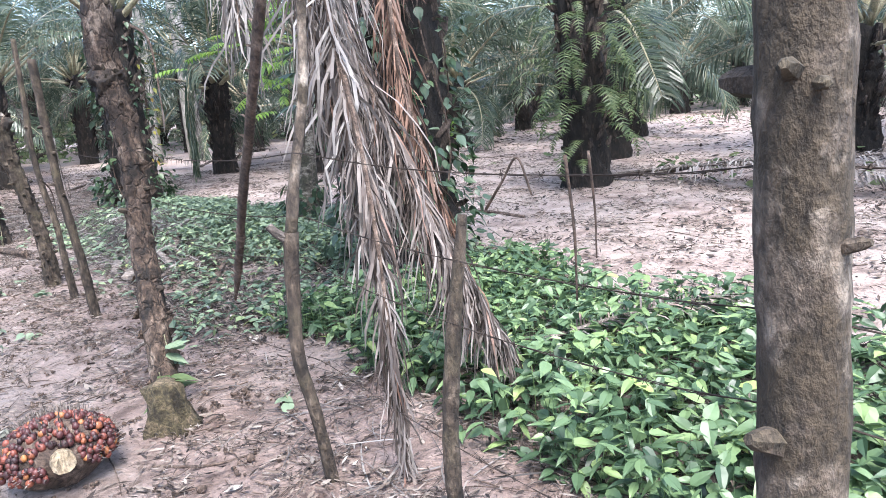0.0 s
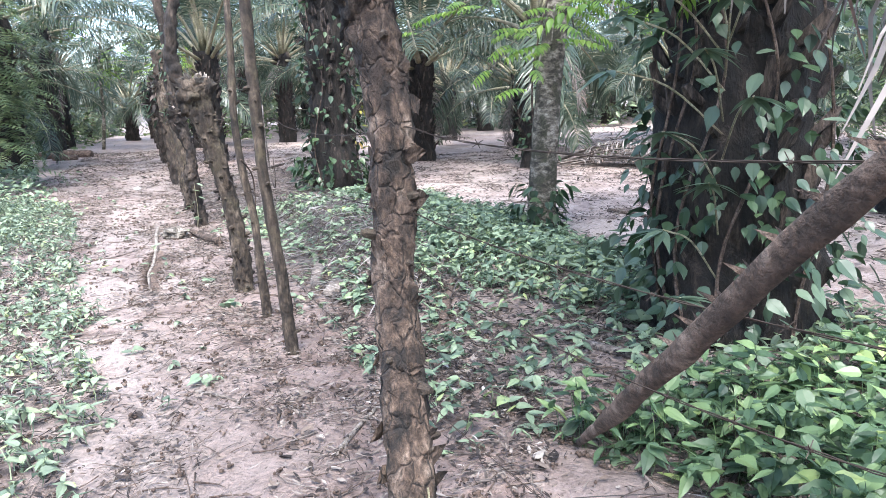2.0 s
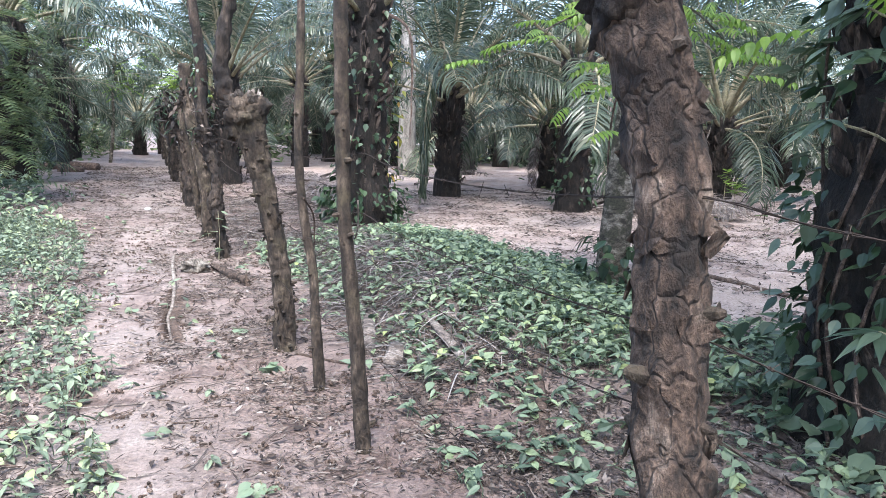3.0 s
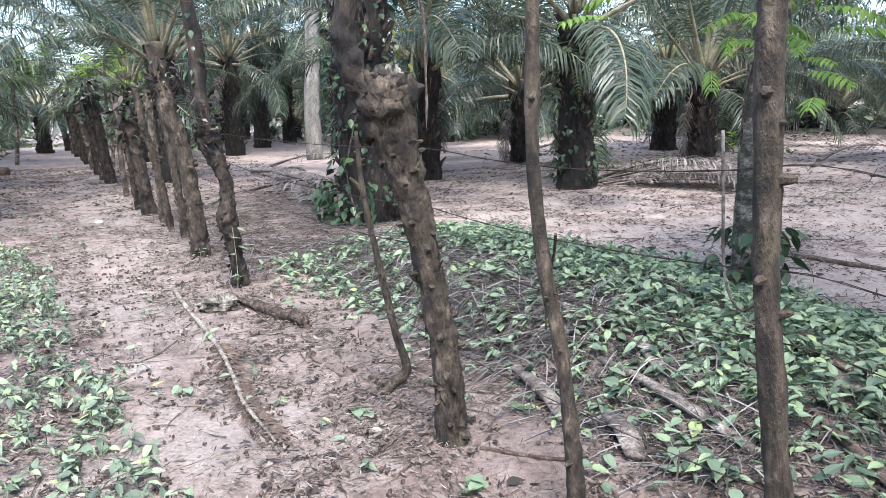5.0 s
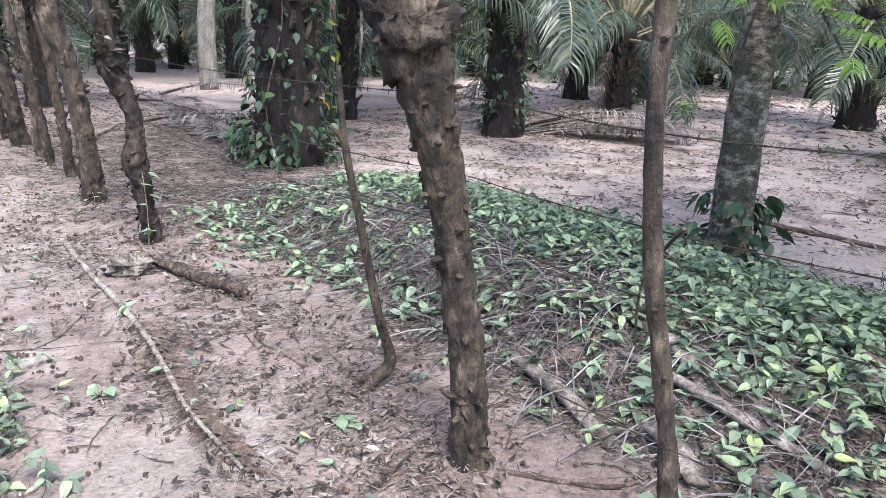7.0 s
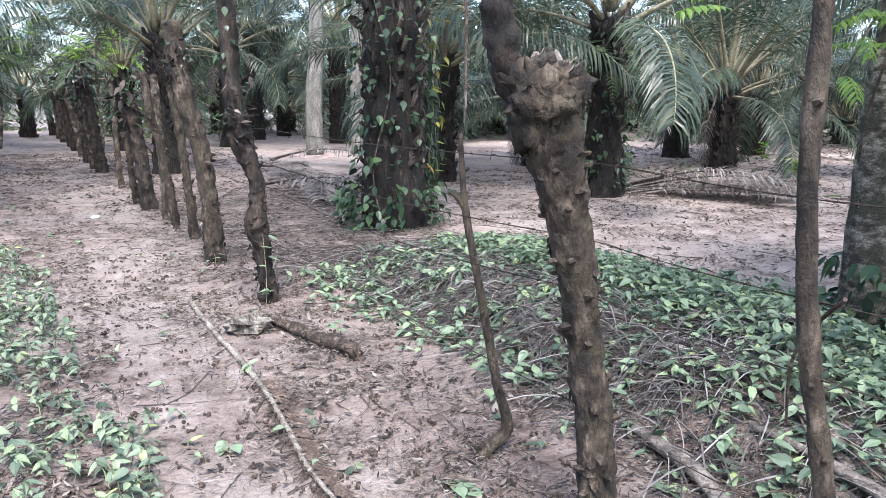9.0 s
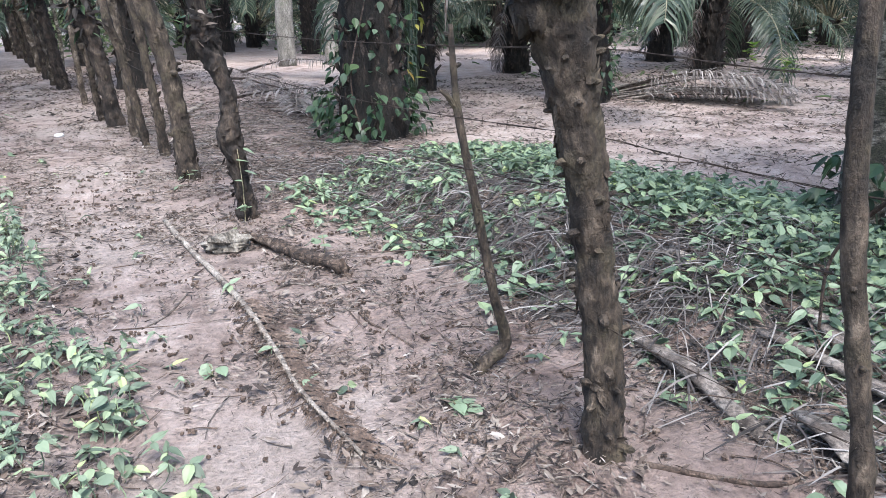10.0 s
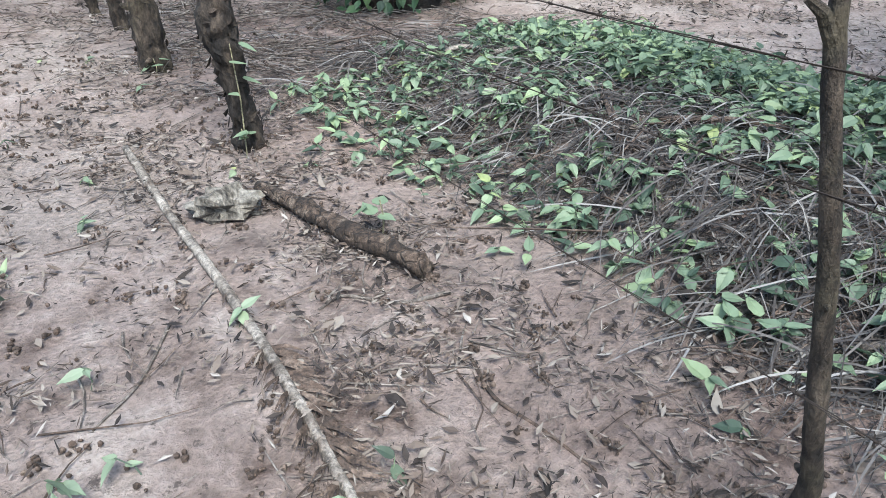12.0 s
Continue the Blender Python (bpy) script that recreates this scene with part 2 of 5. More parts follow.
FRUIT = leafy("palm_fruit", [(0, (0.022, 0.009, 0.01)), (0.55, (0.08, 0.022, 0.022)), (0.85, (0.20, 0.055, 0.035)), (1, (0.36, 0.15, 0.05))], 0.55, 0.0)
WIRE, _nt, _b = blank("rusty_wire")
_b.inputs["Base Color"].default_value = (0.045, 0.034, 0.028, 1)
_b.inputs["Roughness"].default_value, _b.inputs["Metallic"].default_value = 0.7, 0.6
CHALK, _nt, _b = blank("white_scrap")
_b.inputs["Base Color"].default_value = (0.7, 0.68, 0.66, 1)

# ---- mesh helpers ----


class Mesh:
    def __init__(self):
        self.v, self.f = [], []

    def add(self, verts, faces):
        o = len(self.v)
        self.v.extend(tuple(p) for p in verts)
        self.f.extend(tuple(i + o for i in q) for q in faces)

    def data(self, name, material, smooth=False):
        me = bpy.data.meshes.new(name)
        me.from_pydata(self.v, [], self.f)
        me.materials.append(material)
        if smooth:
            me.polygons.foreach_set("use_smooth", [True] * len(me.polygons))
        me.update()
        return me


def part(name, mesh, material, parent=None, label="", smooth=False):
    ob = new(name, mesh if isinstance(mesh, bpy.types.Mesh) else mesh.data(name, material, smooth))
    if parent:
        ob.parent = parent
    if label:
        ob["label"] = label
    return ob


def empty(name, at=(0, 0, 0), turn=0):
    ob = new(name)
    ob.matrix_world = pose(*at, 0, 0, turn)
    return ob


def smooth_path(pts, n):
    """Catmull-Rom through the points, n steps a span."""
    p = [Vector(q) for q in pts]
    p = [p[0] * 2 - p[1]] + p + [p[-1] * 2 - p[-2]]
    out = []
    for i in range(1, len(p) - 2):
        a, b, c, d = p[i - 1:i + 3]
        for k in range(n):
            t = k / n
            out.append(0.5 * (2 * b + (c - a) * t + (2 * a - 5 * b + 4 * c - d) * t * t + (3 * b - a - 3 * c + d) * t ** 3))
    out.append(p[-2])
    return out


def tube(mesh, pts, radii, seg=10, rough=0.0, freq=9.0, cap=True, flat=1.0, seed=0.0):
    """A tube along pts; radii a list or a pair; rough: uneven surface."""
    pts = [Vector(p) for p in pts]
    n = len(pts)
    if len(radii) == 2 and n != 2:
        radii = [radii[0] + (radii[1] - radii[0]) * i / (n - 1) for i in range(n)]
    elif len(radii) != n:
        radii = list(np.interp(np.linspace(0, 1, n), np.linspace(0, 1, len(radii)), radii))
    vs, fs = [], []
    ref = Vector((0.31, 0.17, 0.93)).normalized()
    if abs((pts[-1] - pts[0]).normalized().dot(ref)) > 0.9:
        ref = Vector((1, 0, 0.1)).normalized()
    for i, p in enumerate(pts):
        d = (pts[min(i + 1, n - 1)] - pts[max(i - 1, 0)]).normalized()
        s = d.cross(ref).normalized()
        u = s.cross(d)
        for k in range(seg):
            a = 2 * math.pi * k / seg
            r = radii[i]
            if rough:
                q = p + (s * math.cos(a) + u * math.sin(a)) * r
                g = Vector((math.cos(a) * 2.6, math.sin(a) * 2.6, i * 0.12 + seed))
                r *= 1 + rough * (0.6 * noise.noise(q * freq + Vector((seed, seed, 0))) + 0.5 * noise.noise(q * freq * 2.7 + Vector((seed, 0, 3))) + 0.3 * noise.noise(q * freq * 6.5) - 1.2 * max(0, 0.22 - abs(noise.noise(g))))
            vs.append(p + (s * math.cos(a) + u * math.sin(a) * flat) * r)
    for i in range(n - 1):
        for k in range(seg):
            fs.append((i * seg + k, i * seg + (k + 1) % seg, (i + 1) * seg + (k + 1) % seg, (i + 1) * seg + k))
    if cap:
        fs.append(tuple(reversed(range(seg))))
        fs.append(tuple(range((n - 1) * seg, n * seg)))
    mesh.add(vs, fs)


def blob(mesh, at, size, rough=0.2, seg=8, rings=5, seed=0.0, turn=0.0):
    vs, fs = [], []
    at = Vector(at)
    ca, sa = math.cos(turn), math.sin(turn)
    for i in range(rings + 1):
        th = math.pi * i / rings
        for k in range(seg):
            ph = 2 * math.pi * k / seg
            d = Vector((math.sin(th) * math.cos(ph), math.sin(th) * math.sin(ph), math.cos(th)))
            r = 1 + rough * noise.noise(d * 2.2 + Vector((seed, seed * 1.7, -seed)))
            q = Vector((d.x * size[0], d.y * size[1], d.z * size[2])) * r
            vs.append(at + Vector((q.x * ca - q.y * sa, q.x * sa + q.y * ca, q.z)))
    for i in range(rings):
        for k in range(seg):
            fs.append((i * seg + k, (i + 1) * seg + k, (i + 1) * seg + (k + 1) % seg, i * seg + (k + 1) % seg))
    mesh.add(vs, fs)


def leaf(mesh, at, yaw, tilt, size, width=0.62, fold=0.12, roll=0.0, heart=0.0, curl=0.12):
    """A pointed oval leaf from its stalk at 'at', folded along the midrib."""
    w = size * width * 0.5
    prof = [(0.0, 0.10), (0.13, 0.72), (0.34, 1.0), (0.60, 0.70), (0.82, 0.27)]
    loc = []
    for s, k in prof:
        z = -curl * size * s * s
        x = s * size - (heart * size if s == 0.13 else 0)
        loc += [(s * size, 0, z - fold * w), (x, w * k, z), (x, -w * k, z)]
    loc.append((size, 0, -curl * size))
    m = Matrix.Translation(at) @ Matrix.Rotation(yaw, 4, "Z") @ Matrix.Rotation(-tilt, 4, "Y") @ Matrix.Rotation(roll, 4, "X")
    fs = []
    for i in range(4):
        a = 3 * i
        fs += [(a, a + 3, a + 4, a + 1), (a, a + 2, a + 5, a + 3)]
    fs += [(12, 15, 13), (12, 14, 15)]
    mesh.add([m @ Vector(p) for p in loc], fs)


def scrap(mesh, at, yaw, tilt, size, width, fold=0.0, roll=0.0, curl=0.0):
    """A dry leaf or sliver of six points, folded along the middle."""
    w = size * width * 0.5
    z = fold * w
    loc = [(0, 0, 0), (size * 0.4, w, z), (size * 0.4, -w, z), (size * 0.45, 0, curl * size * 0.3), (size * 0.8, w * 0.6, z * 0.7), (size, 0, -curl * size * 0.5)]
    m = Matrix.Translation(at) @ Matrix.Rotation(yaw, 4, "Z") @ Matrix.Rotation(-tilt, 4, "Y") @ Matrix.Rotation(roll, 4, "X")
    mesh.add([m @ Vector(p) for p in loc], [(0, 3, 1), (0, 2, 3), (1, 3, 5, 4), (3, 2, 5)])


def strip(mesh, pts, widths, side):
    """A narrow blade along pts."""
    vs, fs = [], []
    for p, w in zip(pts, widths):
        vs += [p + side * w, p - side * w]
    for i in range(len(pts) - 1):
        fs.append((2 * i, 2 * i + 1, 2 * i + 3, 2 * i + 2))
    mesh.add(vs, fs)


# ---- ground ----


def mound(x, y):
    """Ridge of old prunings beside the fence."""
    if abs(x - 2.75) > 3 or not 4 < y < 16:
        return 0.0
    a = math.exp(-((x - 2.75) / 0.88) ** 6)
    b = 1 / (1 + math.exp(-(y - 7.4) * 2.2)) / (1 + math.exp((y - 12.0) * 2.2))
    return 0.21 * a * b


def ground_z(x, y):
    z = mound(x, y)
    z += 0.035 * noise.noise(Vector((x * 0.6, y * 0.6, 0.0))) + 0.016 * noise.noise(Vector((x * 2.3, y * 2.3, 4.0)))
    z += 0.10 * math.exp(-((x + 2.4) / 1.2) ** 2) * (0.5 + 0.5 * noise.noise(Vector((x, y * 0.5, 9))))
    z -= 0.06 * math.exp(-((x - 0.7) / 0.8) ** 2 - ((y - 8.95) / 0.7) ** 2) + 0.08 * math.exp(-((x - 0.2) / 0.6) ** 2 - ((y - 12.2) / 0.9) ** 2)
    r = max(0.0, math.hypot(x - 3, y - 9) - 14)
    return z + min(r, 30) * 0.006 * noise.noise(Vector((x * 0.05, y * 0.05, 2)))


def steps(lo, hi, fine_lo, fine_hi, fine):
    out, v, s = [], fine_lo, fine
    while v < fine_hi:
        out.append(v)
        v += fine
    while v < hi:
        out.append(v)
        s *= 1.25
        v += s
    out.append(hi)
    v, s = fine_lo, fine
    while v > lo:
        s *= 1.25
        v -= s
        out.insert(0, max(v, lo))
    return out


gx, gy = steps(-900, 900, -3.2, 7.5, 0.075), steps(-900, 900, 0.0, 17.0, 0.075)
nx = len(gx)
verts = []
for yy in gy:
    for xx in gx:
        zz = ground_z(xx, yy)
        if -3.3 < xx < 7.6 and -0.1 < yy < 17.1:
            zz += 0.010 * noise.noise(Vector((xx * 7, yy * 7, 1.0))) + 0.006 * noise.noise(Vector((xx * 19, yy * 19, 7.0)))
        verts.append((xx, yy, zz))
gm = Mesh()
gm.add(verts, [(j * nx + i, j * nx + i + 1, (j + 1) * nx + i + 1, (j + 1) * nx + i) for j in range(len(gy) - 1) for i in range(nx - 1)])
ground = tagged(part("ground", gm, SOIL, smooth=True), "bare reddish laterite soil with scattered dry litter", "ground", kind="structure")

# ---- palms ----


def rachis(length, elev, droop, n=16, power=1.5):
    """Points of a frond's rib from the origin along x, in the xz plane."""
    p, out = Vector((0, 0, 0)), []
    for i in range(n + 1):
        out.append(p.copy())
        s = i / n
        a = radians(elev - droop * s ** power)
        p += Vector((math.cos(a), 0, math.sin(a))) * (length / n)
    return out


def frond_meshes(length, elev, droop, seed, pairs=64, stalk=0.22, hang=0.5, leaflet=0.85, width=0.016, ragged=0.0, fold=0.0):
    """Rib and leaflets of one palm frond."""
    rnd = random.Random(seed)
    rib = rachis(length, elev, droop)
    mr, ml = Mesh(), Mesh()
    tube(mr, rib, [0.075, 0.042, 0.026, 0.016, 0.006], 6, flat=0.6)
    n = len(rib) - 1
    for k in range(pairs):
        s = stalk + (1 - stalk) * (k + 0.5) / pairs
        i = min(int(s * n), n - 1)
        f = s * n - i
        base = rib[i].lerp(rib[i + 1], f)
        d = (rib[i + 1] - rib[i]).normalized()
        up = Vector((0, 1, 0)).cross(d).normalized() * -1
        u = (s - stalk) / (1 - stalk)
        ln = leaflet * (0.35 + 0.65 * math.sin(math.pi * min(1, 0.12 + u * 0.86)) ** 0.7)
        for side in (1, -1):
            if ragged and rnd.random() < ragged:
                continue
            spread = rnd.uniform(0.75, 1.25)
            out = (d * (0.45 + 0.5 * u) * spread + Vector((0, side, 0)) * (1 - fold) + up * rnd.uniform(-0.15, 0.45)).normalized()
            l2 = ln * rnd.uniform(0.8, 1.1)
            p0 = base
            p1 = p0 + out * l2 * 0.4
            o2 = (out + Vector((0, 0, -hang * rnd.uniform(0.5, 1.3)))).normalized()
            p2 = p1 + o2 * l2 * 0.35
            o3 = (o2 + Vector((0, 0, -hang * rnd.uniform(0.7, 1.8)))).normalized()
            p3 = p2 + o3 * l2 * 0.3
            sd = out.cross(up + Vector((0.2, 0, 0.3)) * rnd.uniform(-1, 1)).normalized()
            strip(ml, [p0, p1, p2, p3], [width * 0.6, width, width * 0.85, 0.002], sd)
    return mr, ml


def two(name, first, mat1, second, mat2):
    """One mesh of leaflets and their rib, each with its material."""
    m = Mesh()
    m.add(first.v, first.f)
    k = len(m.f)
    m.add(second.v, second.f)
    me = m.data(name, mat1)
    me.materials.append(mat2)
    me.polygons.foreach_set("material_index", [0] * k + [1] * (len(m.f) - k))
    return me


FRONDS, FROND_PARTS = [], []
for i, (elev, droop, ln) in enumerate([(84, 20, 3.6), (75, 35, 4.3), (66, 48, 4.6), (57, 58, 4.7), (49, 66, 4.7), (41, 72, 4.6), (32, 74, 4.4), (22, 76, 4.2), (2, 75, 3.6)]):
    mr, ml = frond_meshes(ln, elev, droop, 40 + i, pairs=70, hang=0.35 + 0.06 * i)
    FRONDS.append(two("frond", ml, FROND, mr, STALK))
    FROND_PARTS.append((ml.data("frond", FROND), mr.data("rib", STALK, True)))
mr, ml = frond_meshes(3.4, -55, 40, 77, pairs=60, hang=0.9, leaflet=0.75, ragged=0.15)
DEAD_HANG = two("dead_frond", ml, DEADFROND, mr, DEADWOOD)


def boot_mesh(seed):
    """One stub of a pruned frond: root at the origin, x outward, z up."""
    rnd = random.Random(seed)
    w, ln, out = rnd.uniform(0.03, 0.075), rnd.uniform(0.08, 0.22), rnd.uniform(0.02, 0.15)
    b = Mesh()
    vs = []
    for t, k, d in ((0, 1.3, 0.05), (0.45, 1.0, 0.09), (0.8, 0.75, 0.06), (1.0, 0.6, 0.045)):
        x, z = (out + 0.04) * t, ln * t
        vs += [(x - 0.02, -w * k, z), (x - 0.02, w * k, z + 0.01), (x - 0.02 + d, w * k * 0.55, z - 0.01), (x - 0.02 + d, -w * k * 0.55, z - 0.015)]
    fs = [(0, 1, 2, 3), (12, 15, 14, 13)]
    for r in range(3):
        for q in range(4):
            fs.append((r * 4 + q, r * 4 + (q + 1) % 4, r * 4 + 4 + (q + 1) % 4, r * 4 + 4 + q))
    b.add(vs, fs)
    return b


BOOTS = [boot_mesh(s) for s in range(6)]
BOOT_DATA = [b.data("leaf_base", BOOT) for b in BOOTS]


def boot_places(height, radius, seed):
    rnd = random.Random(seed)
    for j in range(int(height / 0.115)):
        for k in range(8):
            z = 0.06 + j * 0.115 + rnd.uniform(-0.06, 0.06)
            a = 2 * math.pi * (k / 8 + j * 0.382 / 3) + rnd.uniform(-0.25, 0.25)
            t = z / height
            if rnd.random() < 0.3 - 0.25 * t:
                continue
            r = radius * (0.80 + 0.10 * (1 - t)) - 0.03
            yield rnd.randrange(6), pose(r * math.cos(a), r * math.sin(a), z, rnd.uniform(-16, 16), rnd.uniform(-22, 26), math.degrees(a)) @ Matrix.Diagonal((rnd.uniform(0.4, 0.9), rnd.uniform(0.3, 0.75), rnd.uniform(0.5, 1.2), 1)) @ Matrix.Scale(0.8 + 0.4 * t, 4)


def trunk_mesh(height, radius, seed):
    m, b = Mesh(), Mesh()
    n = 26
    pts = [(0.04 * noise.noise(Vector((seed, i * 0.16, 0))) * i / 6, 0.04 * noise.noise(Vector((i * 0.16, seed, 5))) * i / 6, -0.1 + (height + 0.1) * i / n) for i in range(n + 1)]
    tube(m, pts, [radius * 1.1, radius * 0.88, radius * 0.8, radius * 0.82, radius * 0.9], 22, 0.26, 7, seed=seed)
    for k, mt in boot_places(height, radius, seed):
        b.add([mt @ Vector(p) for p in BOOTS[k].v], BOOTS[k].f)
    return m, b


def crown_mesh(n, seed):
    """All fronds of a far palm in one mesh."""
    rnd = random.Random(seed)
    m, mats = Mesh(), []
    for i in range(n):
        t = (i + 0.5) / n
        me = FRONDS[max(0, min(8, int(t * 9 + rnd.uniform(-0.4, 0.4))))]
        a = i * 137.5 + rnd.uniform(-14, 14)
        mt = pose(0.2 * t * math.cos(radians(a)), 0.2 * t * math.sin(radians(a)), 0.25 - 0.55 * t, rnd.uniform(-18, 18), rnd.uniform(-6, 8), a) @ Matrix.Scale(rnd.uniform(0.85, 1.12), 4)
        m.add([mt @ v.co for v in me.vertices], [tuple(p.vertices) for p in me.polygons])
        mats += [p.material_index for p in me.polygons]
    me = m.data("crown", FROND)
    me.materials.append(STALK)
    me.polygons.foreach_set("material_index", mats)
    return me


CROWNS = [crown_mesh(26, s) for s in (1, 2, 3)]
TRUNKS = {}


def palm(x, y, h, r, seed, label, fronds=28, turn=None, dead=3, low=True, apart=False, far=False):
    rnd = random.Random(seed)
    h = round(h * 2) / 2
    key = (h, round(r, 2), seed if apart else seed % 4)
    if key not in TRUNKS:
        m, b = trunk_mesh(h, r, key[2])
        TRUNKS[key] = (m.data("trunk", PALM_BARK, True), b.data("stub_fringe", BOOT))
    p = tagged(empty("oil_palm", (x, y, ground_z(x, y)), rnd.uniform(0, 360) if turn is None else turn), label, "palm tree", "oil palms of the plantation")
    part("trunk", TRUNKS[key][0], None, p, smooth=True)
    if apart:
        for k, mt in boot_places(h, r, key[2]):
            part("leaf_base", BOOT_DATA[k], None, p).matrix_local = mt
    else:
        part("stub_fringe", TRUNKS[key][1], None, p, "broken stubs of pruned fronds")["kind"] = "stuff"
    if far:
        part("crown", CROWNS[seed % 3], None, p, "dense crown of arching green fronds").matrix_local = pose(0, 0, h)
    n = 0 if far else fronds
    for i in range(n):
        t = (i + 0.5) / n
        cls = max(0, min(len(FRONDS) - 1, int(t * len(FRONDS) * (1.0 if low else 0.7) + rnd.uniform(-0.4, 0.4))))
        a = i * 137.5 + rnd.uniform(-14, 14)
        zz = h + 0.25 - 0.55 * t
        rr = r * 0.55 * t + 0.04
        sc = rnd.uniform(0.85, 1.12)
        m = pose(rr * math.cos(radians(a)), rr * math.sin(radians(a)), zz, rnd.uniform(-18, 18), rnd.uniform(-6, 8), a) @ Matrix.Scale(sc, 4)
        f = part("frond", FROND_PARTS[cls][0], None, p)
        f.matrix_local = m
        part("rib", FROND_PARTS[cls][1], None, f, "pale stiff midrib")
    for i in range(dead):
        a = rnd.uniform(0, 360)
        f = part("dead_frond", DEAD_HANG, None, p, "dry brown hanging frond")
        f.matrix_local = pose(r * 0.8 * math.cos(radians(a)), r * 0.8 * math.sin(radians(a)), h - 0.2, rnd.uniform(-20, 20), rnd.uniform(-5, 20), a) @ Matrix.Scale(rnd.uniform(0.4, 0.6), 4)
    return p


def fern_mesh(seed, n=18, ln=0.72):
    """Tuft of arching fern fronds on a trunk; axis z, trunk radius 0.4."""
    rnd = random.Random(seed)
    m = Mesh()
    for _ in range(n):
        a, z = rnd.uniform(0, 2 * math.pi), rnd.uniform(0.0, 1.0)
        o = Vector((math.cos(a), math.sin(a), 0))
        tn = Vector((-math.sin(a), math.cos(a), 0))
        rib, p = [], o * 0.34 + Vector((0, 0, z))
        el = rnd.uniform(20, 70)
        l = ln * rnd.uniform(0.6, 1.4)
        sway = rnd.uniform(-0.5, 0.5)
        for i in range(17):
            rib.append(p.copy())
            e = radians(el - 155 * (i / 16) ** 1.0)
            p += (o * math.cos(e) + tn * sway * i / 16 + Vector((0, 0, math.sin(e)))) * l / 16
        for i in range(2, 17):
            w = l * 0.20 * (1.12 - i / 17) * min(1, 0.3 + i / 6)
            d = (rib[i] - rib[i - 1]).normalized()
            for sd in (1, -1):
                q = rib[i] + tn * sd * w + d * w * 0.35 + Vector((0, 0, -w * rnd.uniform(0.2, 0.6)))
                strip(m, [rib[i], rib[i].lerp(q, 0.5) + Vector((0, 0, w * 0.06)), q], [0.010, 0.012, 0.002], d)
        strip(m, rib, [0.004] * 17, tn)
    return m


FERNS = [fern_mesh(s).data("fern", FERN) for s in (1, 2, 3)]


def fern_skirt(p, zs, scale, seed):
    rnd = random.Random(seed)
    for z in zs:
        f = part("fern", FERNS[rnd.randrange(3)], None, p, "pale green fern growing on the trunk")
        f["kind"] = "stuff"
        f.matrix_local = pose(0, 0, z, 0, 0, rnd.uniform(0, 360)) @ Matrix.Diagonal((scale, scale, 1, 1))


DARK_L = "oil palm with dark fibrous trunk and arching green fronds"
FERN_L = "oil palm with ferns hanging from its scaly trunk"
IVY_L = "oil palm whose dark trunk is wrapped in climbing leaves"
palm_near = palm(3.75, 5.65, 3.0, 0.52, 11, IVY_L, 20, 20, 0, low=False, apart=True)
palm_ivy = palm(3.2, 14.2, 3.5, 0.42, 12, IVY_L, 18, 60, 1, low=False, apart=True)
pl = palm(8.3, 7.6, 3.0, 0.37, 13, FERN_L, 11, 0, 1, apart=True)
fern_skirt(pl, (0.3, 0.9, 1.3, 1.7, 2.1), 1.15, 1)
pl = palm(7.85, 15.4, 3.0, 0.36, 14, DARK_L, 14, 40, 1, apart=True)
fern_skirt(pl, (1.9,), 0.9, 9)
palm_middle = pl
palm_left = palm(6.4, 18.6, 2.5, 0.33, 15, DARK_L, 26, 10, 2)
palm(10.3, 20.6, 2.0, 0.34, 16, DARK_L, 26, 70, 2)
pl = palm(13.2, 17.2, 2.0, 0.36, 17, DARK_L, 26, 200, 1)
pl = palm(15.8, 20.9, 2.5, 0.38, 18, FERN_L, 24, 100, 2)
fern_skirt(pl, (1.0, 1.6, 2.1), 1.1, 3)
palm(19.0, 20.6, 2.0, 0.36, 19, DARK_L, 24, 5, 1)
pl = palm(16.0, 12.9, 2.5, 0.40, 20, FERN_L, 26, 130, 1)
fern_skirt(pl, (0.5, 1.2, 1.7, 2.1), 1.3, 4)
pl = palm(11.5, 9.8, 3.0, 0.40, 21, FERN_L, 12, 300, 1)
fern_skirt(pl, (0.6, 1.2, 1.7), 1.2, 5)
palm(13.2, 5.8, 2.0, 0.36, 22, DARK_L, 15, 250, 1)
pl = palm(-3.2, 18.0, 3.5, 0.55, 23, FERN_L, 13, 15, 1)
fern_skirt(pl, (0.3, 0.7, 1.0, 1.3, 1.6, 2.0, 2.4, 2.8), 2.0, 6)
# Two palms out of view, added so their crowns shade the near path.
palm(-4.9, 9.4, 3.5, 0.42, 28, DARK_L, 12, 30, 1, low=False)
palm(-4.8, 0.9, 3.5, 0.42, 29, DARK_L, 12, 75, 1, low=False)
palm(-4.6, 27.5, 2.5, 0.36, 24, DARK_L, 24, 45, 2)
palm(1.75, 22.8, 3.0, 0.32, 25, DARK_L, 24, 90, 1, low=False)
palm(1.75, 31.0, 2.5, 0.34, 26, DARK_L, 24, 160, 1)
palm(-3.4, 31.5, 4.5, 0.40, 33, DARK_L, 28, 80, 1)
pl = palm(-3.3, 23.2, 4.0, 0.48, 34, FERN_L, 15, 140, 1)
fern_skirt(pl, (0.3, 0.8, 1.2, 1.7, 2.2, 2.7, 3.2), 1.7, 12)
